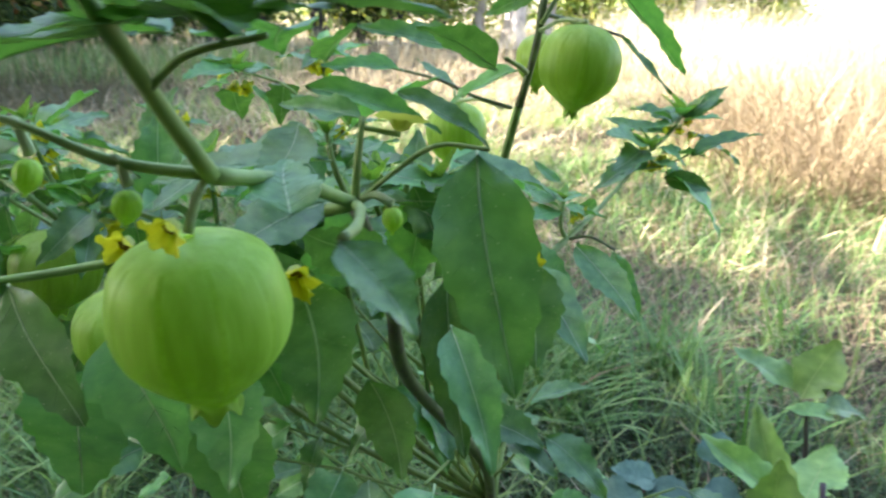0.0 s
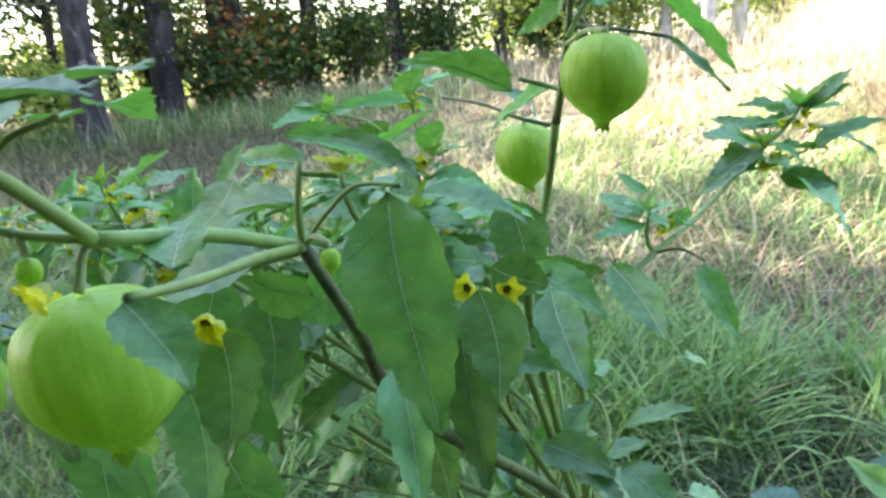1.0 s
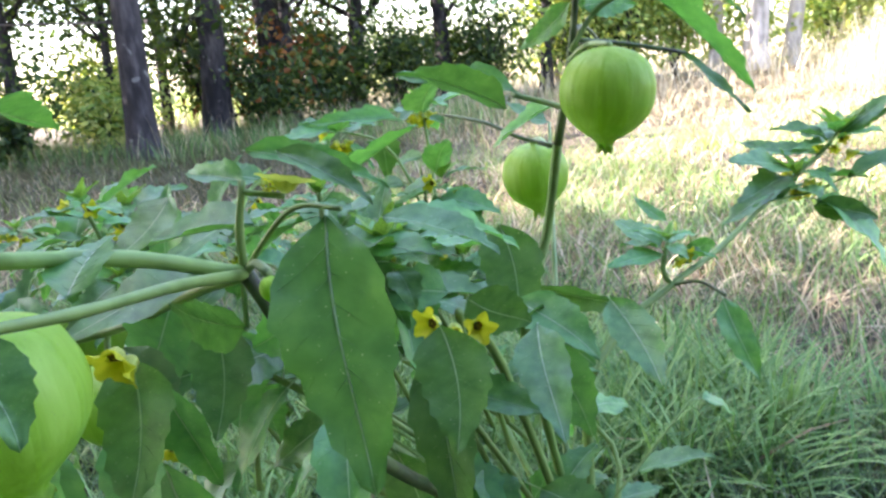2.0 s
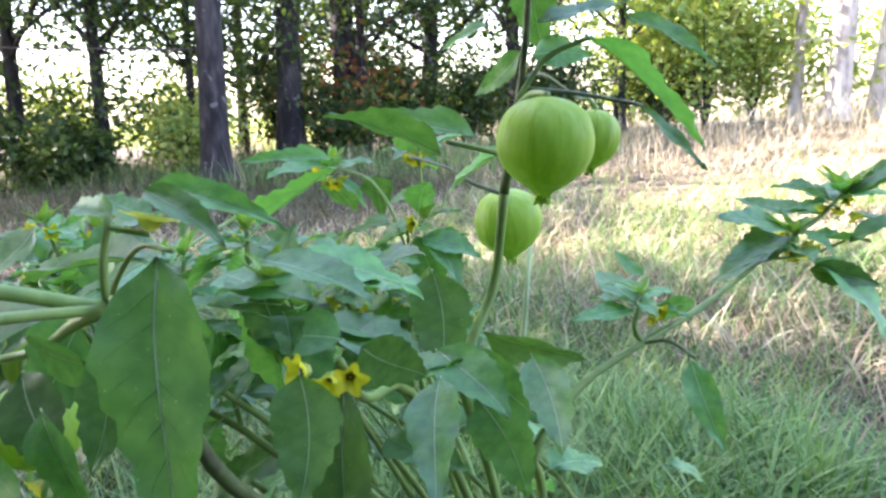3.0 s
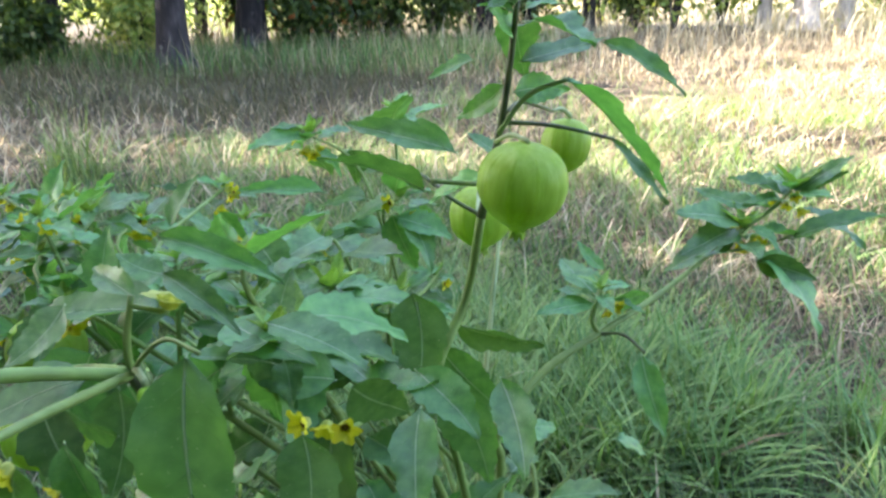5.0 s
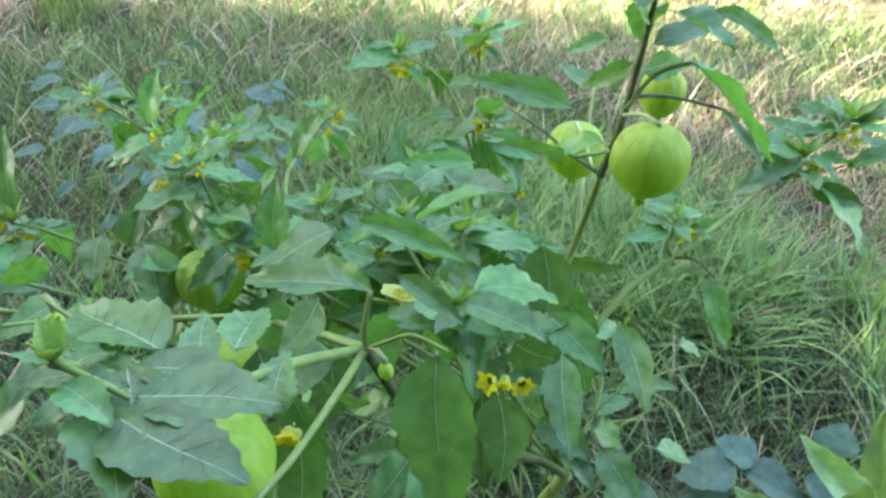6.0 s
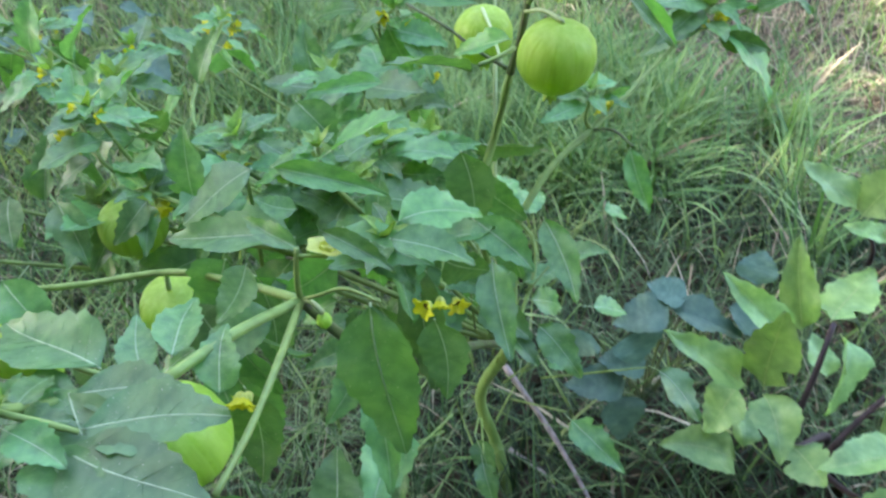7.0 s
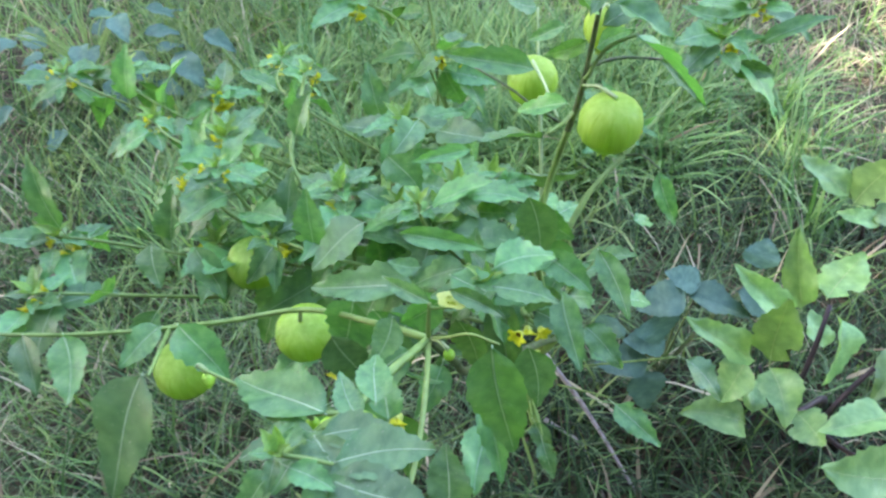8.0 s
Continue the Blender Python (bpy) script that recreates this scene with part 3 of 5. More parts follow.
gx, gy = scatter(rng, 26000, -46.0, -6.0, 7.0, 44.0, lambda x, y: 1.0 if y > -0.75 * x + 3.5 else 0.0)
blades("field_grass", gx, gy, rng.uniform(0.4, 0.9, len(gx)), rng.uniform(0.03, 0.07, len(gx)), rng.uniform(0.2, 1.0, len(gx)),
       M_FIELD, "tall yellow-green grass of the open field beyond the trees", rng, 3)

# ---- trees ----
def leaf_cloud(name, centres, per, spread, size, mat, rng):
    """Many small folded leaves round the twig ends."""
    c = np.repeat(np.array(centres), per, axis=0)
    n = len(c)
    p = c + rng.normal(0, 1, (n, 3)) * np.array(spread)
    s = size * rng.uniform(0.55, 1.3, n)[:, None]
    d = rng.normal(0, 1, (n, 3)) + np.array([0, 0, -0.25])
    d /= np.linalg.norm(d, axis=1, keepdims=True)
    u = np.cross(d, rng.normal(0, 1, (n, 3)))
    u /= np.linalg.norm(u, axis=1, keepdims=True)
    w = np.cross(d, u)
    v = np.stack([p, p + d * s * 0.35 + u * s * 0.26 + w * s * 0.06, p + d * s * 0.8 + u * s * 0.17, p + d * s,
                  p + d * s * 0.8 - u * s * 0.17, p + d * s * 0.35 - u * s * 0.26 + w * s * 0.06, p + d * s * 0.5 - w * s * 0.05], 1)
    o = (np.arange(n) * 7)[:, None]
    f = np.concatenate([o + np.array(q)[None, :] for q in ((0, 1, 6), (1, 2, 6), (2, 3, 6), (3, 4, 6), (4, 5, 6), (5, 0, 6))], 0)
    me = bpy.data.meshes.new(name)
    me.vertices.add(n * 7)
    me.vertices.foreach_set("co", v.ravel())
    me.loops.add(f.size)
    me.loops.foreach_set("vertex_index", f.ravel().astype(np.int32))
    me.polygons.add(len(f))
    me.polygons.foreach_set("loop_start", (np.arange(len(f)) * 3).astype(np.int32))
    me.update(calc_edges=True)
    me.validate()
    me.materials.append(mat)
    return me


def child(name, me, parent, label=""):
    ob = new(name, me)
    ob.parent = parent
    return tagged(ob, label)


def shrub(x, y, h, spread, seed, leaf_mat, stems=7, per=40, size=0.07, label="", bark=None):
    """An understorey shrub: thin stems from one root with leafy sprays."""
    rnd, g = random.Random(seed), np.random.default_rng(seed)
    thing = new("shrub")
    thing.location = (x, y, height(x, y))
    ends = []
    for i in range(stems):
        a = i * 2.4 + rnd.uniform(-0.5, 0.5)
        e = Vector((math.cos(a) * spread * rnd.uniform(0.3, 1), math.sin(a) * spread * rnd.uniform(0.3, 1), h * rnd.uniform(0.6, 1.05)))
        mid = Vector((e.x * 0.35, e.y * 0.35, e.z * 0.6))
        v, f = tube_arrays(curve_points([Vector((0, 0, -0.05)), mid, e], 5), 0.016 + 0.006 * h, 0.004, 5, 0.1)
        for k in range(6):
            u = 0.3 + 0.13 * k
            b = mid.lerp(e, max(0, (u - 0.5) * 2)) if u > 0.5 else Vector((0, 0, 0)).lerp(mid, u * 2)
            t = b + Vector((rnd.uniform(-1, 1), rnd.uniform(-1, 1), rnd.uniform(-0.2, 0.6))) * spread * 0.5
            tube_arrays([b, b.lerp(t, 0.5) + Vector((0, 0, 0.02)), t], 0.006, 0.002, 4, 0, v, f)
            ends += [tuple(t), tuple(b.lerp(t, 0.65))]
        child("stem", flat_mesh("stem", v, f, [bark or M_BARK]), thing)
    child("foliage", leaf_cloud("foliage", ends, per, (spread * 0.22, spread * 0.22, h * 0.12), size, leaf_mat, g), thing)
    return tagged(thing, label, "shrub")


def tree(x, y, h, r, seed, bark, leaf_mat, low=2.2, crown=2.2, per=34, size=0.10, lean=(0, 0), limbs=9, label="", fork=False, low_sprays=0, loose=0.22):
    """A tree with root flare, bent tapered trunk, limbs, twigs and an airy crown."""
    rnd, g = random.Random(seed), np.random.default_rng(seed)
    top = Vector((lean[0], lean[1], h))
    thing = new("tree")
    thing.location = (x, y, height(x, y))
    trunk = [Vector((0, 0, -0.15))] + [Vector((top.x * u + 0.10 * r * 4 * math.sin(3.1 * u + seed), top.y * u + 0.4 * r * math.cos(4.3 * u + seed) - 0.4 * r, h * u))
                                      for u in (0.03, 0.12, 0.28, 0.45, 0.62, 0.8, 1.0)]
    line = curve_points(trunk, 5)
    v, f = [], []
    sides, n = 14, len(line)
    for i, q in enumerate(line):
        u = max(0.0, q.z / h)
        rad = r * (1 - 0.72 * u) * (1 + 0.55 * math.exp(-max(q.z, 0) / 0.16))
        for k in range(sides):
            a = 2 * math.pi * k / sides
            w = rad * (1 + 0.10 * noise.noise(Vector((math.cos(a) * 2 + seed, math.sin(a) * 2, q.z * 0.8))) + 0.05 * noise.noise(Vector((math.cos(a) * 6, math.sin(a) * 6 + seed, q.z * 3))))
            v.append(q + Vector((math.cos(a) * w, math.sin(a) * w, 0)))
    for i in range(n - 1):
        for k in range(sides):
            a, b = i * sides + k, i * sides + (k + 1) % sides
            f.append((a, b, b + sides, a + sides))
    child("trunk", flat_mesh("trunk", v, f, [bark]), thing)
    ends = []
    starts = [low + (h - low) * (i + 0.5) / limbs for i in range(limbs)] + [rnd.uniform(0.7, 1.9) for _ in range(low_sprays)]
    if fork:
        starts.append(0.9)
    for i, z in enumerate(starts):
        q = min(line, key=lambda p: abs(p.z - z))
        a = i * 2.4 + rnd.uniform(-0.4, 0.4)
        drooping = z < low
        reach = crown * (0.55 if drooping else (1.1 - 0.6 * (z - low) / max(0.1, h - low))) * rnd.uniform(0.8, 1.15)
        d = Vector((math.cos(a), math.sin(a), 0.1 if drooping else rnd.uniform(0.25, 0.7)))
        e = q + d * reach + Vector((0, 0, -0.35 if drooping else 0))
        mid = q.lerp(e, 0.5) + Vector((rnd.uniform(-0.15, 0.15), rnd.uniform(-0.15, 0.15), 0.18))
        lv, lf = tube_arrays(curve_points([q, mid, e], 5), r * (0.13 if drooping else 0.34), r * 0.05, 6, 0.1)
        for k in range(5):
            u = 0.35 + 0.16 * k
            b = q.lerp(e, u) + Vector((0, 0, 0.12 * (1 - u)))
            t = b + Vector((rnd.uniform(-1, 1), rnd.uniform(-1, 1), rnd.uniform(-0.45, 0.6))) * reach * 0.34
            tube_arrays(curve_points([b, b.lerp(t, 0.5) + Vector((0, 0, 0.04)), t], 3), r * 0.07, r * 0.02, 5, 0.1, lv, lf)
            ends += [tuple(t), tuple(b.lerp(t, 0.6)), tuple(b)]
        child("limb", flat_mesh("limb", lv, lf, [bark]), thing)
    child("crown", leaf_cloud("crown", ends, per, (crown * loose, crown * loose, crown * loose * 0.8), size, leaf_mat, g), thing)
    tagged(thing, label, "tree")
    return thing


DARK = "dark-barked tree with dense shaded leaves at the meadow's edge"
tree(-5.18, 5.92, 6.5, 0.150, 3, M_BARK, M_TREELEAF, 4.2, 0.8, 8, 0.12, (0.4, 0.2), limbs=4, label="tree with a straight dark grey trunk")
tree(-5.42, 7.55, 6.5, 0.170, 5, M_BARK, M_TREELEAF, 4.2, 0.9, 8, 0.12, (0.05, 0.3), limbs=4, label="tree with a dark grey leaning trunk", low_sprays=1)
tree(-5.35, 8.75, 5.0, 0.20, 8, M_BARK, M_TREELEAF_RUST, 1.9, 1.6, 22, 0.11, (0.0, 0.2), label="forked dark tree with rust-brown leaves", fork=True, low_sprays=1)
tree(-6.75, 7.3, 5.0, 0.06, 11, M_BARK, M_TREELEAF, 1.2, 1.5, 34, 0.085, (0.3, 0.0), label="thin dark young tree among the trunks", low_sprays=5)
tree(-7.3, 6.4, 5.5, 0.085, 14, M_BARK, M_TREELEAF, 1.2, 1.6, 34, 0.085, (0.3, 0.1), label="thin dark young tree with drooping leaves", low_sprays=5)
tree(-8.4, 6.2, 6.0, 0.10, 15, M_BARK, M_TREELEAF, 1.3, 1.9, 34, 0.085, (0.4, 0.1), label=DARK, low_sprays=5)
tree(-4.6, 9.6, 4.2, 0.13, 17, M_BARK, M_TREELEAF, 1.0, 1.8, 36, 0.09, (0.2, 0.2), label=DARK, low_sprays=3)
tree(-3.7, 10.5, 4.6, 0.12, 19, M_BARK, M_TREELEAF, 0.9, 1.8, 30, 0.09, (-0.1, 0.2), label=DARK, low_sprays=3)
tree(-2.5, 12.0, 3.6, 0.10, 23, M_BARK, M_BUSHLEAF_SUNLIT, 1.1, 1.5, 12, 0.16, (0.1, 0.2), label="small tree with yellow-green leaves coloured as sunlit", low_sprays=4)
tree(-5.05, 8.52, 4.2, 0.08, 21, M_BARK, M_TREELEAF, 1.2, 1.7, 34, 0.09, (0.2, 0.1), label="slim dark tree behind the larger trunks", low_sprays=3)
for x, y, h, k in ((-6.6, 10.8, 4.2, 71), (-7.6, 9.4, 4.4, 73)):
    tree(x, y, h, 0.09, k, M_BARK, M_TREELEAF, 0.9, 1.7, 20, 0.095, (0.1, 0.1), label=DARK, low_sprays=4)
# unseen trees added beside the meadow to shade the plants and the edge
tree(-5.6, -2.4, 6.8, 0.17, 31, M_BARK, M_TREELEAF, 2.8, 2.8, 72, 0.20, (0.4, 0.1), limbs=13, loose=0.16, label="unseen tall leafy tree added to shade the plants")
tree(-6.7, -2.15, 8.2, 0.15, 36, M_BARK, M_TREELEAF, 5.2, 1.6, 44, 0.17, (0.2, 0.1), limbs=9, loose=0.16, label="unseen tall tree with a dense high crown, added for shade")
tree(-8.4, -0.6, 7.2, 0.16, 32, M_BARK, M_TREELEAF, 3.0, 2.5, 36, 0.20, (0.2, 0.0), limbs=12, loose=0.16, label="unseen tall dense tree added behind the shading ones")
tree(-5.8, 1.0, 6.4, 0.14, 33, M_BARK, M_TREELEAF, 2.4, 1.8, 3, 0.15, (0.2, 0.1), limbs=8, loose=0.13, label="unseen tall leafy tree added to shade the meadow")
tree(-6.5, 2.2, 10.2, 0.18, 34, M_BARK, M_TREELEAF, 7.6, 1.9, 16, 0.17, (0.2, 0.1), limbs=8, loose=0.16, label="unseen very tall bare-stemmed tree with a high crown, added to shade the bank")
tree(-9.3, 3.1, 6.4, 0.15, 35, M_BARK, M_TREELEAF, 2.6, 2.7, 72, 0.17, (0.2, 0.2), limbs=11, loose=0.16, label="unseen tall leafy tree added to shade the meadow's edge")
# two more added for shade on the left, trunks out of view
tree(-9.6, 4.4, 6.6, 0.13, 27, M_BARK, M_TREELEAF, 2.0, 2.6, 36, 0.15, (0.1, 0.1), limbs=10, label=DARK, low_sprays=2)
tree(-11.0, 6.6, 7.0, 0.14, 28, M_BARK, M_TREELEAF, 1.8, 2.7, 26, 0.15, (0.1, 0.1), limbs=10, label=DARK, low_sprays=2)
# unseen trees and bushes added behind the camera: they close the meadow and block sky
tree(-1.6, -4.0, 7.0, 0.16, 51, M_BARK, M_TREELEAF, 1.8, 3.0, 26, 0.18, (0.2, 0.4), limbs=12, label="unseen broad leafy tree added behind the camera to block sky light")
tree(2.0, -4.6, 7.0, 0.16, 53, M_BARK, M_TREELEAF, 1.8, 2.8, 26, 0.18, (-0.2, 0.3), limbs=12, label="unseen broad leafy tree added at the back to block sky light")
# bushes out of view, placed to darken the low and near leaves
BACK = "unseen dense green bush added near the camera to dim sky light"
for i, (x, y, h, s) in enumerate([(1.7, -0.7, 1.9, 0.55), (-1.4, -1.15, 2.0, 0.6), (-0.4, -1.75, 2.6, 0.7), (0.5, -2.0, 2.4, 0.7), (1.4, -1.9, 2.2, 0.7)]):
    shrub(x, y, h, s, 110 + i, M_TREELEAF, 9, 80, 0.12, BACK)
# crowns of these far trees use the leaf colour brightened for sun
PALE = "pale sunlit trunk at the far edge of the field"
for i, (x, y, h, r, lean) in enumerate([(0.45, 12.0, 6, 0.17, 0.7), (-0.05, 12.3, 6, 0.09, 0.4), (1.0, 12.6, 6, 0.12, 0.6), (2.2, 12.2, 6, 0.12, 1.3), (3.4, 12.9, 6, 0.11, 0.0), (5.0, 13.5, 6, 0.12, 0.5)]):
    tree(x, y, h, r, 41 + i, M_BARK_PALE, M_BUSHLEAF_SUNLIT, 2.6, 1.5, 20, 0.12, (lean, 0.1), label=PALE, low_sprays=1)

BUSH = "yellow-green bush coloured as sunlit at the meadow's far edge"
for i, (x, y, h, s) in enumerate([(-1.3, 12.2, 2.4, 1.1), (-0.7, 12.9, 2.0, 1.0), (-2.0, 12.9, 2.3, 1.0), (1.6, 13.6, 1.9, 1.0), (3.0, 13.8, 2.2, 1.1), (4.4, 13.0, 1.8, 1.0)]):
    shrub(x, y, h, s, 60 + i, M_BUSHLEAF_SUNLIT, 9, 44, 0.10, BUSH)
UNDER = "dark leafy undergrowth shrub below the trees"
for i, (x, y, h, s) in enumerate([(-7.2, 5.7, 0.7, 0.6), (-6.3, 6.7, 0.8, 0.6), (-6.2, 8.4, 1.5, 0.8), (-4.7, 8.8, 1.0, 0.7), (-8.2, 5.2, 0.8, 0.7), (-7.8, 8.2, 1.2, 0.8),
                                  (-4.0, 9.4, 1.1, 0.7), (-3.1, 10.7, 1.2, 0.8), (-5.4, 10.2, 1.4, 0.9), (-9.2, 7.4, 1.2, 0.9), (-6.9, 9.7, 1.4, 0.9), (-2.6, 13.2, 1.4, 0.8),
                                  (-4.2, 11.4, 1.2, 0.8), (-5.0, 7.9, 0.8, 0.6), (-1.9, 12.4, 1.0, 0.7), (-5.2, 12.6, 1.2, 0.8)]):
    shrub(x, y, h, s, 80 + i, M_BUSHLEAF_SUNLIT if i in (1, 5, 9) else M_TREELEAF, 7, 32 if x < -7 else 28, 0.08, UNDER)

wire = new("wire", None)
wire.location = (-9.57, 4.43, 1.72)
bpy.context.view_layer.update()
tube("strand", [(-9.57, 4.43, 1.72), (-7.38, 5.03, 1.50), (-5.19, 5.86, 1.31)], 0.010, 0.010, M_WIRE, wire, sides=5, knots=0, per=8)
tagged(wire, "thin rusty wire stretched between two trunks", "wire")

# ---- the husk tomato plant ----
P = new("tomatillo_plant")
P.location = (-0.03, 0.05, 0.0)
bpy.context.view_layer.update()
tagged(P, "green bushy husk tomato plant with hanging lantern fruits and yellow flowers", "plant")
FRONT, UPF, TOP, LEFT = (0.15, -1, 0.35), (0.0, -0.6, 1.0), (0, -0.15, 1), (-0.7, -0.6, 0.5)
UNDERSIDE = (0.15, -1, -0.5)
rnd = random.Random(5)
L = BLADE_MESHES
CROWN = (-0.035, 0.055, 0.30)
tube("stem", [(-0.0391, 0.0822, -0.0100), (-0.0597, 0.1065, 0.0600), (-0.0758, 0.1000, 0.1600), CROWN], 0.0075, 0.0055, M_STEM, P)

# upright stem that carries the hanging fruits
A = [CROWN, (-0.052, 0.035, 0.43), (-0.0520, 0.0062, 0.4999), (-0.0423, 0.0307, 0.5425), (-0.0306, 0.0240, 0.5948), (-0.0226, 0.0232, 0.6285), (-0.0168, 0.0283, 0.6689), (-0.0118, 0.0275, 0.7103)]
tube("stem", A[:5], 0.0031, 0.0026, M_STEM, P)
tube("stem", A[4:], 0.0026, 0.0016, M_STEM_DARK, P)
cluster(P, A[-1], rnd, 8, 0.045, 0)
leaf_at(P, (-0.0350, 0.0271, 0.6791), (-0.0625, 0.0253, 0.6727), 0.0135, UPF, L, 1)
fruit(P, (0, 0, 0.62), 0.0445, (-0.0211, 0.0202, 0.6382), (4, 6), 15, 0, 0.98)
fruit(P, (-0.0697, 0.1341, 0.5610), 0.0445, (-0.0392, 0.0418, 0.5917), (6, -4), 40, 0, 1.0)
fruit(P, (-0.0115, 0.1391, 0.6142), 0.0340, (-0.0155, 0.1191, 0.6402), (3, 10), 70, 0, 1.05)
tube("petiole", [(-0.0190, 0.0290, 0.6520), (-0.0180, 0.0600, 0.6540), (-0.0155, 0.1191, 0.6402)], 0.0013, 0.0010, M_STEM_DARK, P)
tube("petiole", [(-0.0274, 0.0182, 0.6152), (-0.0327, -0.0006, 0.6197), (-0.0407, -0.0206, 0.6248)], 0.0016, 0.0013, M_STEM, P)
leaf_at(P, (-0.0430, -0.0200, 0.6200), (-0.0880, -0.0500, 0.6440), 0.0290, (0.1, 0.62, 0.72), L, 1)
leaf_at(P, (-0.0585, 0.0603, 0.6199), (-0.1287, 0.0528, 0.6456), 0.0241, UPF, L, 1)
tube("petiole", [(-0.0199, 0.0215, 0.6422), (-0.0068, 0.0319, 0.6615), (0.0134, 0.0379, 0.6699)], 0.0016, 0.0013, M_STEM, P)
leaf_at(P, (0.0117, 0.0371, 0.6700), (0.0738, 0.0356, 0.6188), 0.0251, (0.55, 0.35, 0.7), L, 1)
tube("petiole", [(-0.0205, 0.0280, 0.6475), (0.0029, 0.0502, 0.6429), (0.0338, 0.0640, 0.6346)], 0.0014, 0.0010, M_STEM_DARK, P)
leaf_at(P, (0.0325, 0.0635, 0.6352), (0.0635, 0.0606, 0.5988), 0.0106, (0.9, -0.4, 0.4), L, 2)
leaf_at(P, (-0.0133, 0.0321, 0.6795), (0.0288, 0.0723, 0.6901), 0.0195, UPF, L, 0)
leaf_at(P, (0.0161, 0.1105, 0.6856), (0.0685, 0.1193, 0.6541), 0.0184, UPF, L, 1)
leaf_at(P, (-0.0142, 0.0285, 0.6634), (0.0082, 0.0563, 0.6607), 0.0181, FRONT, L, 2)
leaf_at(P, (-0.0197, 0.0321, 0.6666), (-0.0511, 0.0464, 0.6461), 0.0143, FRONT, L, 2)
leaf_at(P, (-0.0310, 0.0276, 0.6144), (-0.0749, 0.0478, 0.5979), 0.0180, UPF, L, 1)
leaf_at(P, (-0.0130, 0.0286, 0.6898), (-0.0231, 0.0162, 0.7103), 0.0158, UPF, L, 0)
tube("petiole", [(-0.0342, 0.0332, 0.5929), (-0.0568, 0.0455, 0.5980), (-0.0794, 0.0585, 0.6063), (-0.1110, 0.0778, 0.6117)], 0.0013, 0.001, M_STEM_DARK, P)
leaf_at(P, (-0.0689, 0.0781, 0.5045), (-0.0168, 0.1195, 0.4664), 0.0245, LEFT, L, 1)
leaf_at(P, (-0.0604, 0.0375, 0.5075), (-0.0224, 0.0362, 0.4615), 0.0298, FRONT, L, 0)
leaf_at(P, (-0.0505, 0.0155, 0.4856), (-0.0205, 0.0092, 0.4345), 0.0345, FRONT, L, 2)
leaf_at(P, (-0.0620, 0.0385, 0.5168), (-0.0858, 0.0191, 0.5368), 0.0220, UPF, L, 1)

tube("stem", [CROWN, (-0.052, 0.080, 0.400), (-0.0623, 0.1400, 0.5028), (-0.0700, 0.1850, 0.5500), (-0.0744, 0.2137, 0.5900)], 0.0026, 0.0011, M_STEM_PALE, P)
leaf_at(P, (-0.0744, 0.2137, 0.5900), (-0.1050, 0.1980, 0.6080), 0.0200, UPF, L, 2)

# stem that leans out to the far sprig
B = [CROWN, (-0.035, 0.075, 0.40), (-0.0332, 0.0599, 0.4359), (-0.0129, 0.0985, 0.4653), (0.0165, 0.1391, 0.4816), (0.0474, 0.1910, 0.4934), (0.0826, 0.2415, 0.5166), (0.1032, 0.2714, 0.5296)]
tube("stem", B, 0.0036, 0.0016, M_STEM, P)
R = Vector(B[-1])
cluster(P, R, rnd, 10, 0.066, 3, up=0.1)
R2 = Vector((0.1358, 0.3042, 0.5558))
cluster(P, R2, rnd, 9, 0.062, 2)
tube("stem", [B[-1], (0.1212, 0.2884, 0.5414), (0.1358, 0.3042, 0.5558)], 0.0022, 0.0015, M_STEM, P)
tube("petiole", [B[-2], (0.1147, 0.2676, 0.5164), (0.1378, 0.2747, 0.5255)], 0.0013, 0.001, M_STEM, P)
leaf_at(P, (0.1378, 0.2747, 0.5255), (0.2118, 0.2957, 0.5481), 0.0220, (-0.2, -0.5, 1), L, 1, label="long pointed leaf")
leaf_at(P, R2, (0.1800, 0.3150, 0.5850), 0.0190, (0.1, -0.5, 0.9), L, 0)
leaf_at(P, R2, (0.1757, 0.3152, 0.5702), 0.0148, (0.6, -0.7, 0.5), L, 2)
leaf_at(P, (0.1032, 0.2718, 0.5316), (0.0540, 0.2289, 0.5545), 0.0320, UPF, L, 0)
leaf_at(P, (0.0996, 0.2693, 0.5278), (0.0585, 0.2145, 0.5275), 0.0280, UPF, L, 1)
leaf_at(P, (0.1146, 0.2618, 0.5093), (0.1600, 0.2589, 0.4940), 0.0216, LEFT, L, 1)
leaf_at(P, (0.1138, 0.2801, 0.5468), (0.0598, 0.2884, 0.5538), 0.0186, UPF, L, 2)
tube("petiole", [B[4], (0.0340, 0.1356, 0.4850), (0.0510, 0.1239, 0.4790)], 0.0013, 0.001, M_STEM_DARK, P)
leaf_at(P, (0.0510, 0.1239, 0.4790), (0.0690, 0.1001, 0.4290), 0.0215, (0.25, -0.75, 0.75), L, 0)
tube("stem", [B[4], (0.0114, 0.1387, 0.4925), (0.0139, 0.1541, 0.5070)], 0.002, 0.0015, M_STEM, P)
cluster(P, (0.0139, 0.1544, 0.5088), rnd, 7, 0.045, 1)
leaf_at(P, (0.0129, 0.1411, 0.5012), (-0.0227, 0.1127, 0.5049), 0.0178, UPF, L, 0)
leaf_at(P, (0.0205, 0.1566, 0.5030), (0.0454, 0.1788, 0.4947), 0.0214, (0.3, -0.9, -0.3), L, 1)
leaf_at(P, (0.0133, 0.1674, 0.5188), (-0.0101, 0.1815, 0.5342), 0.0107, UPF, L, 2)

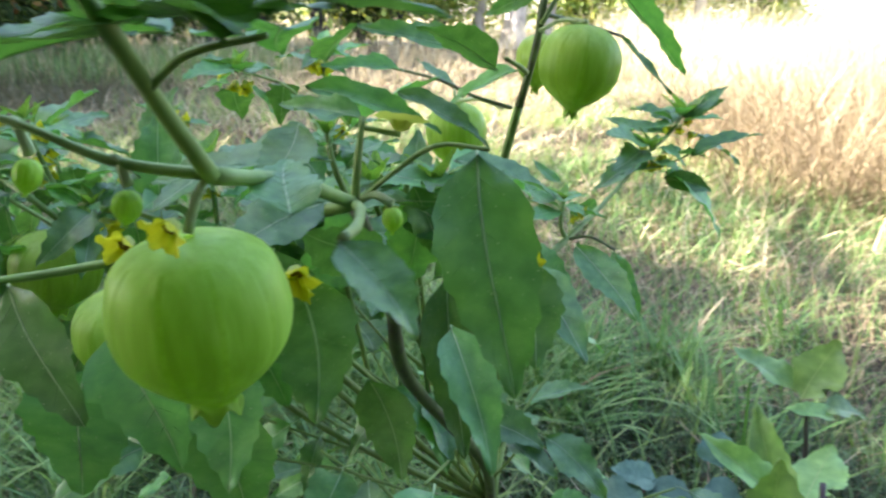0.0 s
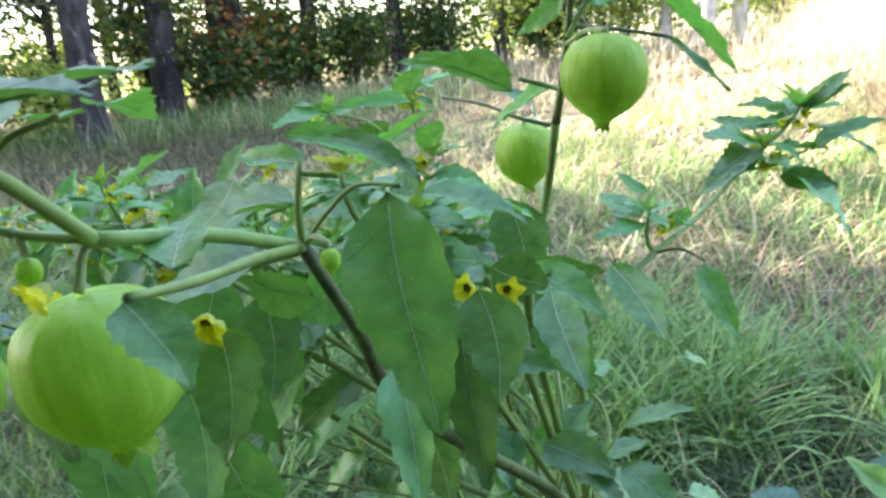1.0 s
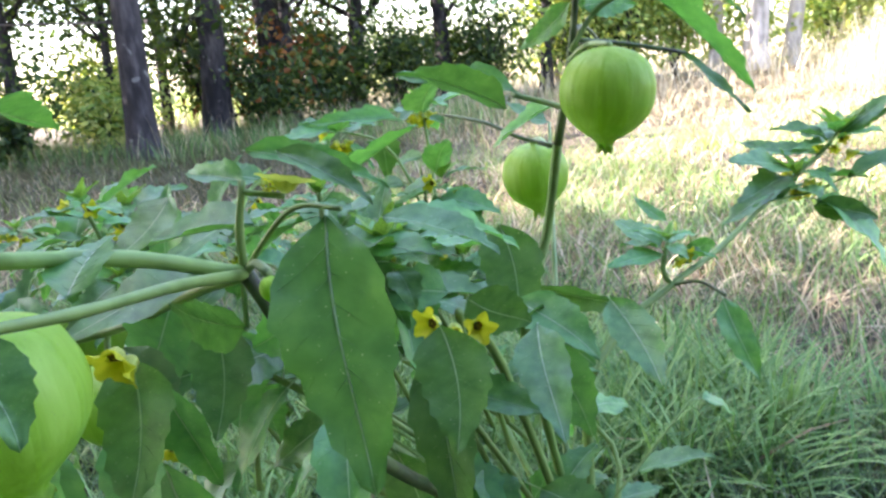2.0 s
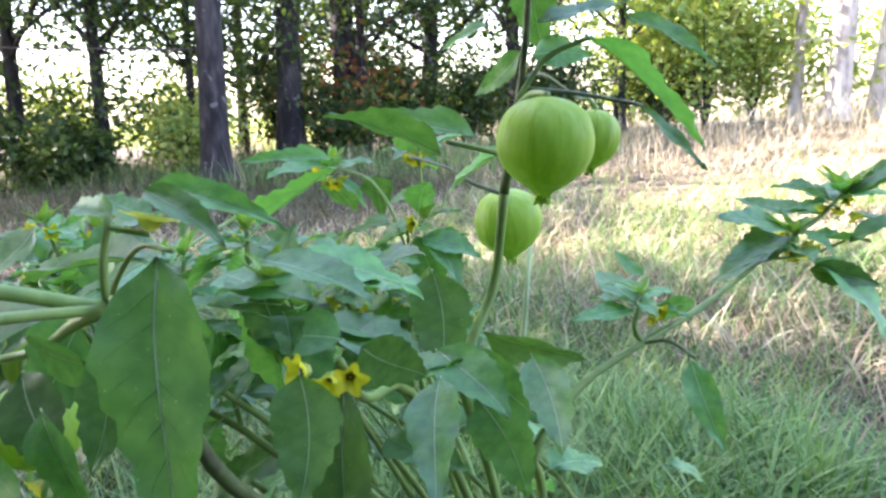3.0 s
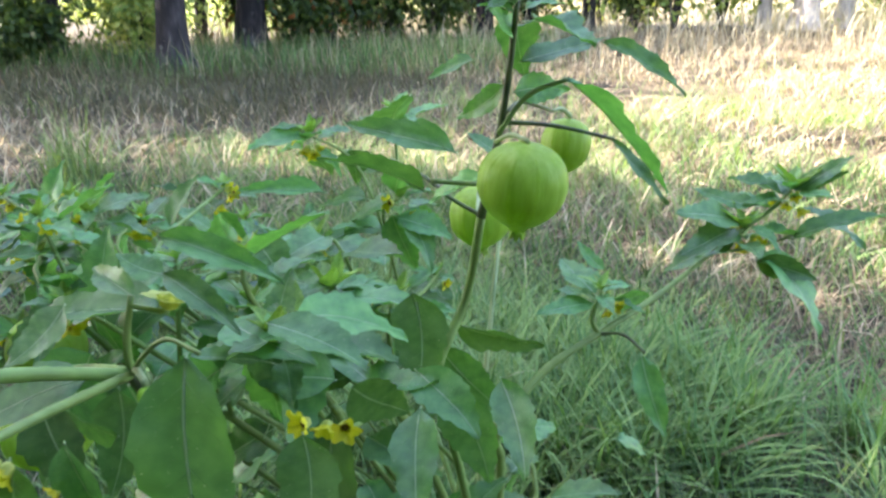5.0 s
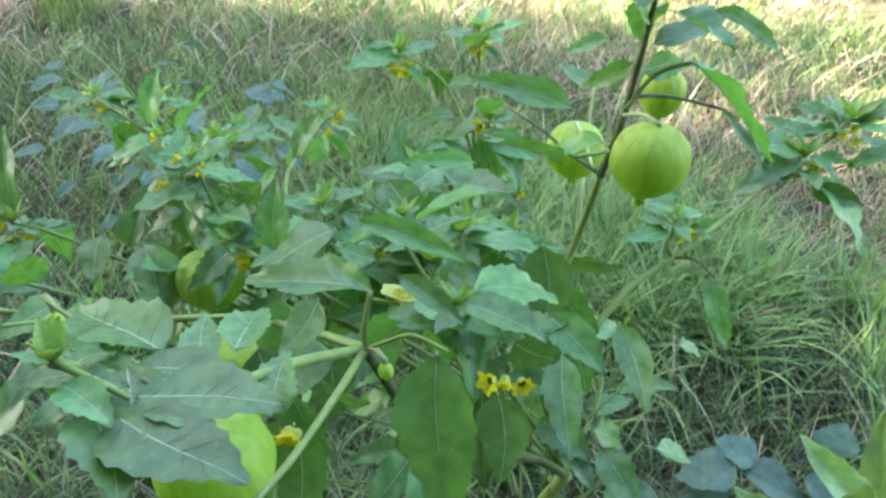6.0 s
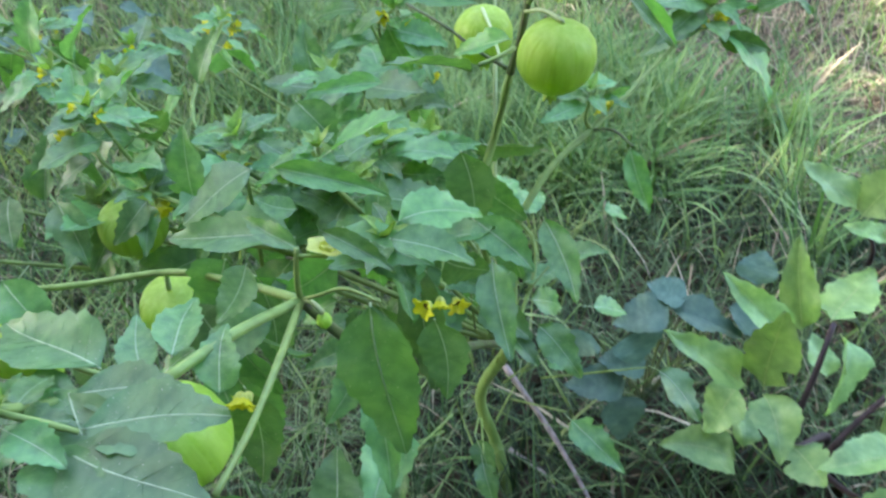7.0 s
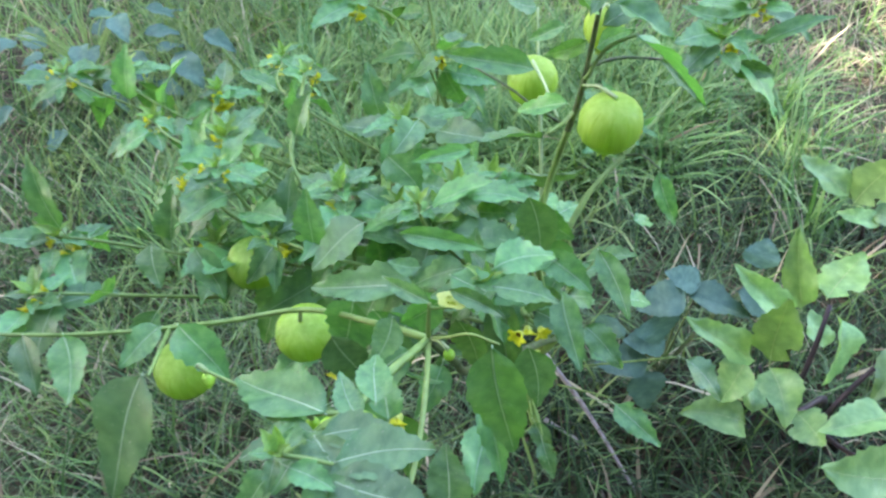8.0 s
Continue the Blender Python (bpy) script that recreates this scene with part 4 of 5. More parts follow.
# front stem with the forked node, the long hanging leaf and the nearest fruit
NODE = Vector((-0.097, -0.176, 0.583))
NF = Vector((-0.1225, -0.2500, 0.6080))
tube("stem", [CROWN, (-0.045, -0.02, 0.385), (-0.0807, -0.1325, 0.4931), (-0.0864, -0.1624, 0.5444), NODE], 0.0036, 0.0027, M_STEM_DARK, P)
tube("stem", [NODE, NODE.lerp(NF, 0.5) + Vector((0, 0, 0.003)), NF], 0.0026, 0.0024, M_STEM, P)
NE = NF + Vector((-0.0080, -0.0560, 0.0540))
tube("stem", [NF, NF.lerp(NE, 0.35) + Vector((-0.001, 0, 0.001)), NF.lerp(NE, 0.7) + Vector((0.001, 0, -0.001)), NE], 0.0024, 0.0019, M_STEM, P)
fruit(P, (-0.1270, -0.2520, 0.5690), 0.0470, NF, (3, -4), 12, 1, 0.97)
tube("stem", [NODE, (-0.0890, -0.2180, 0.5920), (-0.0840, -0.2580, 0.5980), (-0.0820, -0.2900, 0.6040)], 0.0020, 0.0013, M_STEM, P)
leaf_at(P, (-0.0820, -0.2890, 0.6040), (-0.0660, -0.2990, 0.5860), 0.0170, TOP, L, 1)
# thin side branch with hanging buds, and the leaves round the near fruit
NS = [NF, NF + Vector((-0.024, -0.004, 0.004)), NF + Vector((-0.050, -0.002, 0.013)), NF + Vector((-0.085, 0.006, 0.018))]
tube("stem", NS, 0.0017, 0.0009, M_STEM, P)
for k, drop in ((1, 0.012), (2, 0.014), (3, 0.012)):
    q = Vector(NS[k])
    fruit(P, q + Vector((0.003, 0, -drop)), 0.0075, q, (6, 8 * k), 40 * k, 0, 1.15)
leaf_at(P, (-0.1225, -0.2760, 0.6440), (-0.1790, -0.2480, 0.6390), 0.0310, (0, 0, 1), L, 1)
leaf_at(P, (-0.1230, -0.2850, 0.6440), (-0.1580, -0.2980, 0.6420), 0.0220, (0, 0, 1), L, 0)
leaf_at(P, (-0.1050, -0.2730, 0.6440), (-0.1220, -0.2470, 0.6410), 0.0150, (0, 0, 1), L, 2)
leaf_at(P, (-0.1010, -0.2650, 0.6450), (-0.1060, -0.2290, 0.6410), 0.0200, (0, 0, 1), L, 1)
leaf_at(P, (-0.0920, -0.3080, 0.6490), (-0.1290, -0.2840, 0.6480), 0.0300, (0, 0, 1), L, 0)
leaf_at(P, (-0.1190, -0.2880, 0.6500), (-0.0850, -0.2800, 0.6480), 0.0210, (0, 0, 1), L, 2)
leaf_at(P, (-0.1200, -0.2860, 0.6490), (-0.0970, -0.3210, 0.6490), 0.0240, (0, 0, 1), L, 1)
leaf_at(P, (-0.1200, -0.2850, 0.6460), (-0.1360, -0.3160, 0.6460), 0.0220, (0, 0, 1), L, 0)
cluster(P, NE, random.Random(77), 7, 0.030, 0)
leaf_at(P, (-0.1080, -0.3050, 0.6520), (-0.0600, -0.3180, 0.6510), 0.0300, (0, 0, 1), L, 0)
leaf_at(P, (-0.1080, -0.3010, 0.6520), (-0.0640, -0.2890, 0.6500), 0.0290, (0, 0, 1), L, 2)
leaf_at(P, (-0.1140, -0.3070, 0.6510), (-0.0900, -0.3340, 0.6500), 0.0230, (0, 0, 1), L, 1)
tube("stem", [NE, (-0.1160, -0.3040, 0.6570), (-0.1080, -0.3020, 0.6520)], 0.0013, 0.0009, M_STEM, P)
tube("stem", [NF.lerp(NE, 0.45), (-0.1160, -0.2770, 0.6400), (-0.0990, -0.2780, 0.6440)], 0.0012, 0.0008, M_STEM, P)
flower(P, (-0.1264, -0.2655, 0.6000), 0.010, (-0.2, -0.6, -0.3))
leaf_at(P, (-0.1093, -0.2209, 0.5722), (-0.0990, -0.2420, 0.5330), 0.0300, UNDERSIDE, L, 2)
leaf_at(P, (-0.0856, -0.1964, 0.5696), (-0.1120, -0.2008, 0.5811), 0.0330, (0.1, -0.8, -0.6), L, 1)
leaf_at(P, (-0.1030, -0.1900, 0.5850), (-0.1360, -0.2180, 0.5780), 0.0270, (0.0, -0.45, 0.9), L, 0)
flower(P, (-0.1071, -0.2266, 0.5760), 0.011, (0.2, -0.8, -0.4))
flower(P, (-0.1040, -0.2240, 0.5730), 0.010, (-0.4, -0.7, -0.5))
flower(P, (-0.1573, -0.2236, 0.5820), 0.011, (-0.2, -0.8, -0.2))
tube("stem", [NODE, (-0.0959, -0.1771, 0.5971), (-0.0945, -0.1731, 0.6137)], 0.0017, 0.0012, M_STEM, P)
C = Vector((-0.082, -0.169, 0.613))
flower(P, C - Vector((0, 0, 0.005)), 0.0165, (0.1, 0.3, 0.95), "withered_flower", "withered pale star-shaped flower", WITHERED)
tube("petiole", [(-0.0948, -0.1740, 0.6100), C - Vector((0, 0, 0.006))], 0.0011, 0.001, M_STEM, P)
leaf_at(P, (-0.0944, -0.1734, 0.6119), (-0.1276, -0.1577, 0.6190), 0.0116, UPF, L, 1)
leaf_at(P, (-0.0832, -0.1668, 0.6223), (-0.0495, -0.1733, 0.6058), 0.0121, (0.6, -0.5, 0.5), L, 1)
L1B = Vector((-0.0505, -0.192, 0.6065))
tube("petiole", [NODE, (-0.0830, -0.1830, 0.5960), (-0.0680, -0.1870, 0.6065), L1B], 0.0011, 0.0008, M_STEM, P)
leaf_at(P, L1B, (-0.0430, -0.2190, 0.5300), 0.0365, (0.25, -1, 0.45), L, 0, label="long drooping lance-shaped leaf")
fruit(P, (-0.083, -0.184, 0.580), 0.007, NODE, (0, 0), 0, 0, 1.2)
leaf_at(P, (-0.039, -0.155, 0.559), (-0.031, -0.172, 0.520), 0.027, FRONT, L, 2)
leaf_at(P, (-0.0439, -0.1041, 0.5541), (-0.0233, -0.0974, 0.5359), 0.0257, FRONT, L, 0)
leaf_at(P, (-0.0515, -0.1082, 0.5526), (-0.0844, -0.1222, 0.5654), 0.0257, UPF, L, 1)
flower(P, (-0.0450, -0.1400, 0.5540), 0.0110, (-0.3, -0.8, 0.1))
flower(P, (-0.0340, -0.1320, 0.5510), 0.0105, (0.5, -0.8, -0.1))
flower(P, (-0.0420, -0.1310, 0.5500), 0.0100, (0.1, -0.7, -0.5))
tube("stem", [CROWN, (-0.0564, -0.0314, 0.4931), (-0.0487, -0.1002, 0.5282), (-0.0420, -0.1261, 0.5530)], 0.0030, 0.0016, M_STEM, P)
leaf_at(P, (-0.1259, -0.1212, 0.6194), (-0.0677, -0.1180, 0.6023), 0.0150, (0.2, -0.7, 0.8), L, 1)
leaf_at(P, (-0.1427, -0.1709, 0.5422), (-0.1280, -0.1775, 0.4994), 0.0268, UNDERSIDE, L, 1)
leaf_at(P, (-0.1406, -0.1389, 0.5375), (-0.1135, -0.1198, 0.5361), 0.0330, UPF, L, 0)
leaf_at(P, (-0.0636, -0.0845, 0.5270), (-0.0584, -0.1160, 0.4429), 0.0296, FRONT, L, 0)
leaf_at(P, (-0.0548, -0.0179, 0.5632), (-0.0445, -0.0387, 0.5132), 0.0328, FRONT, L, 2)
leaf_at(P, (-0.0921, -0.0370, 0.6179), (-0.1314, -0.0582, 0.6263), 0.0125, UPF, L, 1)
leaf_at(P, (-0.1069, -0.1416, 0.6092), (-0.1263, -0.1457, 0.6168), 0.0128, UPF, L, 2)
leaf_at(P, (-0.0985, -0.1236, 0.5563), (-0.1326, -0.1340, 0.5429), 0.0306, FRONT, L, 1)
flower(P, (-0.1393, -0.1366, 0.5384), 0.011, (-0.2, -0.7, -0.3))
flower(P, (-0.1356, -0.1373, 0.5326), 0.010, (0.3, -0.7, -0.3))
leaf_at(P, (-0.1962, -0.1755, 0.5146), (-0.2071, -0.1900, 0.4675), 0.0420, UNDERSIDE, L, 0)
leaf_at(P, (-0.1629, -0.1521, 0.4975), (-0.1534, -0.1657, 0.4381), 0.0471, UNDERSIDE, L, 1)
leaf_at(P, (-0.1101, -0.0572, 0.4568), (-0.0900, -0.0676, 0.4015), 0.0330, UNDERSIDE, L, 2)

leaf_at(P, (-0.1681, -0.1557, 0.5507), (-0.1434, -0.1732, 0.5137), 0.0343, FRONT, L, 0)
leaf_at(P, (-0.1341, -0.1487, 0.5573), (-0.1285, -0.1656, 0.5147), 0.0289, FRONT, L, 2)
leaf_at(P, (-0.1552, -0.1368, 0.5618), (-0.1729, -0.1606, 0.5340), 0.0400, FRONT, L, 1)
leaf_at(P, (-0.1508, -0.1276, 0.5448), (-0.1365, -0.1407, 0.5077), 0.0400, FRONT, L, 2)
flower(P, (-0.1803, -0.1494, 0.4966), 0.009, (-0.3, -0.7, -0.4))
flower(P, (-0.1690, -0.1443, 0.4995), 0.009, (0.2, -0.7, -0.5))
leaf_at(P, (-0.2099, -0.1982, 0.5591), (-0.1867, -0.2179, 0.5122), 0.0343, UNDERSIDE, L, 0)
leaf_at(P, (-0.1713, -0.2071, 0.5472), (-0.1528, -0.2269, 0.5023), 0.0342, UNDERSIDE, L, 1)
leaf_at(P, (-0.1503, -0.1876, 0.5324), (-0.1374, -0.2084, 0.4861), 0.0321, UNDERSIDE, L, 2)
# long arching stem with three fruits
GL = [NODE, (-0.134, -0.160, 0.571), (-0.1976, -0.1356, 0.5469), (-0.2634, -0.1491, 0.5373), (-0.3596, -0.1677, 0.5309), (-0.4478, -0.1819, 0.5334)]
tube("stem", GL, 0.0025, 0.0015, M_STEM, P)
fruit(P, (-0.2060, -0.1290, 0.5090), 0.0445, (-0.2000, -0.1350, 0.5450), (10, 0), 0, 1, 0.86)
fruit(P, (-0.2660, -0.0740, 0.5180), 0.0430, (-0.2434, -0.0752, 0.5560), (8, 10), 30, 1, 0.9)
fruit(P, (-0.2745, -0.1817, 0.5233), 0.0430, (-0.2770, -0.1533, 0.5369), (6, -6), 50, 1, 0.9)
leaf_at(P, (-0.2545, -0.2320, 0.5897), (-0.2762, -0.2877, 0.5426), 0.0497, TOP, L, 0)
tube("petiole", [(-0.2972, -0.1550, 0.5336), (-0.2556, -0.2315, 0.5904)], 0.0013, 0.001, M_STEM, P)
leaf_at(P, (-0.2696, -0.1718, 0.5665), (-0.2346, -0.2030, 0.5418), 0.0316, UPF, L, 1)
leaf_at(P, (-0.2855, -0.1724, 0.5561), (-0.3102, -0.2019, 0.5487), 0.0227, UPF, L, 0)
leaf_at(P, (-0.3660, -0.1779, 0.5439), (-0.3440, -0.2233, 0.5232), 0.0322, UPF, L, 2)
leaf_at(P, (-0.3984, -0.1779, 0.5383), (-0.3786, -0.2196, 0.5217), 0.0236, UPF, L, 1)
leaf_at(P, (-0.3398, -0.0830, 0.5428), (-0.3312, -0.1145, 0.5247), 0.0266, UPF, L, 0)
leaf_at(P, (-0.3022, -0.0843, 0.5457), (-0.2776, -0.1178, 0.5216), 0.0266, UPF, L, 1)
leaf_at(P, (-0.1142, -0.1844, 0.6121), (-0.1230, -0.2058, 0.5942), 0.0204, UPF, L, 2)
leaf_at(P, (-0.1113, -0.1461, 0.5915), (-0.1854, -0.1405, 0.5881), 0.0303, TOP, L, 1)
leaf_at(P, (-0.1616, -0.0821, 0.5811), (-0.2002, -0.1101, 0.5647), 0.0360, TOP, L, 0)
leaf_at(P, (-0.1663, 0.0030, 0.5787), (-0.1426, -0.0166, 0.5541), 0.0300, UPF, L, 1)
leaf_at(P, (-0.1064, -0.2438, 0.5959), (-0.1085, -0.2157, 0.6090), 0.0220, TOP, L, 1)
leaf_at(P, (-0.0896, -0.2245, 0.4556), (-0.0885, -0.1852, 0.4784), 0.0342, TOP, L, 0)
leaf_at(P, (-0.0600, -0.1841, 0.5421), (-0.0487, -0.2290, 0.5107), 0.0196, UPF, L, 1)
leaf_at(P, (-0.0211, -0.0796, 0.5327), (-0.0068, -0.1333, 0.5062), 0.0232, UPF, L, 0)
leaf_at(P, (-0.0004, -0.0334, 0.5290), (0.0263, -0.0778, 0.5010), 0.0214, UPF, L, 2)
leaf_at(P, (-0.0415, -0.0415, 0.5321), (-0.0026, -0.0671, 0.5117), 0.0266, UPF, L, 1)
leaf_at(P, (-0.0781, -0.1110, 0.5739), (-0.0805, -0.0886, 0.5958), 0.0159, UPF, L, 2)
leaf_at(P, (-0.0932, -0.1196, 0.5838), (-0.0422, -0.1403, 0.5790), 0.0268, TOP, L, 0)
leaf_at(P, (-0.0637, -0.1340, 0.5926), (-0.0206, -0.1360, 0.5810), 0.0240, TOP, L, 1)

# side shoots behind: tall thin sprigs and low bushy ones on the far side
shoot(P, [CROWN, (-0.12, 0.15, 0.38), (-0.1678, 0.1817, 0.4540), (-0.1766, 0.2212, 0.5365), (-0.1919, 0.2526, 0.6126)], 0.0025, 0.0015, rnd, 8, 0.06, 0.3, True, 3, tip_leaves=9, tip_size=0.05)
shoot(P, [(-0.15, 0.18, 0.45), (-0.1923, 0.1884, 0.5725), (-0.2529, 0.2085, 0.5984)], 0.0014, 0.0011, rnd, 4, 0.055, 0.2, True, 3, tip_leaves=8, tip_size=0.055)
shoot(P, [(-0.14, 0.17, 0.43), (-0.1663, 0.1724, 0.5401), (-0.1551, 0.1811, 0.5561)], 0.0014, 0.0011, rnd, 5, 0.055, 0.2, True, 1, tip_leaves=8, tip_size=0.05)
shoot(P, [CROWN, (-0.14, 0.03, 0.40), (-0.1899, -0.0143, 0.5125), (-0.2540, 0.0074, 0.5498), (-0.2745, 0.1142, 0.5721)], 0.0025, 0.0014, rnd, 7, 0.06, 0.25, True, 2)
shoot(P, [CROWN, (-0.16, 0.0, 0.40), (-0.2738, -0.0529, 0.5400), (-0.3319, -0.0115, 0.5523)], 0.0025, 0.0014, rnd, 8, 0.06, 0.25, True, 3, tip_leaves=9, tip_size=0.045)
shoot(P, [(-0.22, 0.06, 0.43), (-0.3741, 0.0458, 0.5334), (-0.4178, 0.0725, 0.5421)], 0.0016, 0.0013, rnd, 5, 0.06, 0.2, True, 3, tip_leaves=9, tip_size=0.042)
shoot(P, [(-0.22, 0.08, 0.40), (-0.3581, 0.0851, 0.5104), (-0.3800, 0.1336, 0.5340)], 0.0016, 0.0013, rnd, 5, 0.06, 0.2, True, 3, tip_leaves=8, tip_size=0.042)
shoot(P, [(-0.30, 0.16, 0.40), (-0.4529, 0.1280, 0.5197), (-0.4931, 0.1627, 0.5350)], 0.0015, 0.0011, rnd, 4, 0.06, 0.2, True, 3, tip_leaves=9, tip_size=0.045)
shoot(P, [(-0.30, 0.16, 0.40), (-0.4981, 0.1232, 0.5271), (-0.5584, 0.1455, 0.5358)], 0.0015, 0.0011, rnd, 5, 0.06, 0.2, True, 3, tip_leaves=9, tip_size=0.045)
shoot(P, [(-0.12, 0.14, 0.40), (-0.3210, 0.1710, 0.4979), (-0.3610, 0.2507, 0.4997)], 0.0015, 0.0011, rnd, 5, 0.06, 0.2, True, 2, tip_leaves=8, tip_size=0.045)
shoot(P, [(-0.25, -0.03, 0.46), (-0.3960, -0.0654, 0.5181), (-0.4426, -0.0711, 0.5248)], 0.0016, 0.0011, rnd, 7, 0.06, 0.15, True, 2, tip_leaves=8, tip_size=0.05)
shoot(P, [(-0.30, -0.08, 0.48), (-0.4033, -0.1246, 0.5200), (-0.4225, -0.1351, 0.5291)], 0.0016, 0.0011, rnd, 6, 0.055, 0.15, True, 2, tip_leaves=8, tip_size=0.05)
shoot(P, [CROWN, (-0.08, 0.10, 0.38), (-0.1950, 0.0857, 0.4683), (-0.2172, 0.1662, 0.4943)], 0.0021, 0.0014, rnd, 8, 0.06, 0.2, True, 1)
shoot(P, [CROWN, (-0.03, 0.14, 0.36), (-0.1395, 0.1399, 0.4491), (-0.1491, 0.2349, 0.4714)], 0.0021, 0.0014, rnd, 7, 0.06, 0.2, True, 1)
shoot(P, [CROWN, (-0.10, 0.02, 0.40), (-0.1916, -0.0774, 0.5373), (-0.2434, -0.0752, 0.5530)], 0.0021, 0.0014, rnd, 9, 0.06, 0.2, True, 1)
shoot(P, [CROWN, (-0.07, 0.0, 0.42), (-0.1179, -0.0648, 0.5580), (-0.1278, -0.0637, 0.5896)], 0.0021, 0.0014, rnd, 8, 0.055, 0.2, True, 0)
shoot(P, [(-0.08, 0.0, 0.42), (-0.0856, -0.1014, 0.5710), (-0.0707, -0.1205, 0.5770)], 0.0016, 0.0014, rnd, 6, 0.05, 0.2, True, 0, tip_size=0.045)
shoot(P, [CROWN, (-0.1631, -0.0426, 0.4773), (-0.2352, -0.0432, 0.4847), (-0.3087, -0.0515, 0.5145)], 0.0025, 0.0015, rnd, 9, 0.065, 0.3, True, 2, tip_size=0.05)
shoot(P, [(-0.1631, -0.0426, 0.4773), (-0.1721, -0.0384, 0.5221), (-0.1602, -0.0172, 0.5419)], 0.0016, 0.0013, rnd, 6, 0.055, 0.2, True, 1, tip_size=0.045)
shoot(P, [(-0.2352, -0.0432, 0.4847), (-0.2737, -0.0401, 0.5413), (-0.2923, -0.0404, 0.5877)], 0.0016, 0.0013, rnd, 6, 0.055, 0.2, True, 1, tip_size=0.04)

shoot(P, [(-0.08, 0.05, 0.42), (-0.1078, -0.0047, 0.5294), (-0.1136, -0.0035, 0.5504)], 0.0018, 0.0012, rnd, 6, 0.06, 0.2, True, 1, tip_leaves=8, tip_size=0.055)
shoot(P, [(-0.08, 0.05, 0.40), (-0.0899, 0.0225, 0.5064), (-0.0937, 0.0368, 0.5316)], 0.0018, 0.0012, rnd, 6, 0.055, 0.2, True, 1, tip_leaves=8, tip_size=0.05)
shoot(P, [(-0.12, 0.02, 0.42), (-0.1277, -0.0381, 0.5258), (-0.1229, -0.0325, 0.5423)], 0.0018, 0.0012, rnd, 5, 0.06, 0.2, True, 0, tip_leaves=8, tip_size=0.055)
shoot(P, [(-0.10, 0.08, 0.40), (-0.1550, 0.0868, 0.5377), (-0.1807, 0.0866, 0.5445)], 0.0018, 0.0012, rnd, 6, 0.055, 0.2, True, 1, tip_leaves=8, tip_size=0.055)
shoot(P, [(-0.2, -0.05, 0.42), (-0.1911, -0.0465, 0.5293), (-0.1992, -0.0315, 0.5688)], 0.0018, 0.0012, rnd, 6, 0.055, 0.2, True, 1, tip_leaves=8, tip_size=0.05)
shoot(P, [(-0.2, 0.0, 0.40), (-0.2851, -0.0025, 0.5306), (-0.3120, 0.0152, 0.5742)], 0.0018, 0.0012, rnd, 6, 0.055, 0.2, True, 2, tip_leaves=8, tip_size=0.05)
# leaves low in the middle of the plant
for i in range(46):
    a = rnd.uniform(0, 6.28)
    r = rnd.uniform(0.02, 0.17)
    b = Vector((-0.10 + r * math.cos(a) * 1.1, 0.03 + r * math.sin(a), rnd.uniform(0.30, 0.47)))
    d = Vector((math.cos(a), math.sin(a) - 0.3, rnd.uniform(-0.5, 0.3))).normalized()
    s = rnd.uniform(0.035, 0.07)
    leaf_at(P, b, b + d * s, s * rnd.uniform(0.42, 0.56), (rnd.uniform(-0.3, 0.3), rnd.uniform(-0.5, 0.1), 1), LEAF_MESHES, rnd.randrange(6))
    tube("petiole", [(-0.06 + 0.4 * (b.x + 0.06), 0.03 + 0.4 * (b.y - 0.03), b.z - 0.05), b], 0.001, 0.0008, M_STEM, P, sides=5, knots=0)

# ---- the broad-leaved plant beside it, with dark stems ----
Q = new("aubergine_plant")
Q.location = Vector((0.3032, 0.1723, 0.0137)) * Vector((1, 1, 0))
bpy.context.view_layer.update()
tagged(Q, "low broad-leaved plant with light green bitten leaves and black stems", "plant")
qb = Q.location.copy()
QS = [qb + Vector((0, 0, -0.01)), qb + Vector((0.0, 0.01, 0.07)), (0.2404, 0.1089, 0.1383), (0.2530, 0.1484, 0.2144), (0.2657, 0.1861, 0.2467)]
tube("stem", QS, 0.005, 0.0026, M_BLACKSTEM, Q)
tube("stem", [qb + Vector((0, 0, 0.03)), (0.2770, 0.1089, 0.1287), (0.2967, 0.1254, 0.1672), (0.3454, 0.1667, 0.2075)], 0.0042, 0.0026, M_BLACKSTEM, Q)
tube("stem", [qb + Vector((0, 0, 0.05)), (0.2252, 0.1221, 0.1267), (0.1978, 0.1332, 0.1864)], 0.0035, 0.002, M_BLACKSTEM, Q)
tube("stem", [qb + Vector((0, 0, 0.02)), (0.2961, 0.0650, 0.1382), (0.3396, 0.0495, 0.1402)], 0.0035, 0.002, M_BLACKSTEM, Q)
U = AUB_MESHES
leaf_at(Q, (0.1911, 0.1343, 0.1892), (0.1116, 0.1299, 0.2759), 0.0419, (0.3, -0.3, 1), U, 0)
leaf_at(Q, (0.2120, 0.1309, 0.1946), (0.2058, 0.1568, 0.2907), 0.0578, (-0.3, -0.5, 0.8), U, 2)
leaf_at(Q, (0.2272, 0.1709, 0.2284), (0.1654, 0.1860, 0.3009), 0.0394, (0.5, -0.6, 0.6), U, 1)
leaf_at(Q, (0.2554, 0.2373, 0.1718), (0.2382, 0.2727, 0.2798), 0.0422, (-0.2, -0.9, 0.5), U, 0)
leaf_at(Q, (0.2923, 0.2534, 0.1773), (0.3283, 0.3114, 0.2088), 0.0630, (-0.2, 0.1, 1), U, 2)
leaf_at(Q, (0.2716, 0.1802, 0.2396), (0.2840, 0.1056, 0.2078), 0.0389, (0.7, -0.3, 0.6), U, 3)
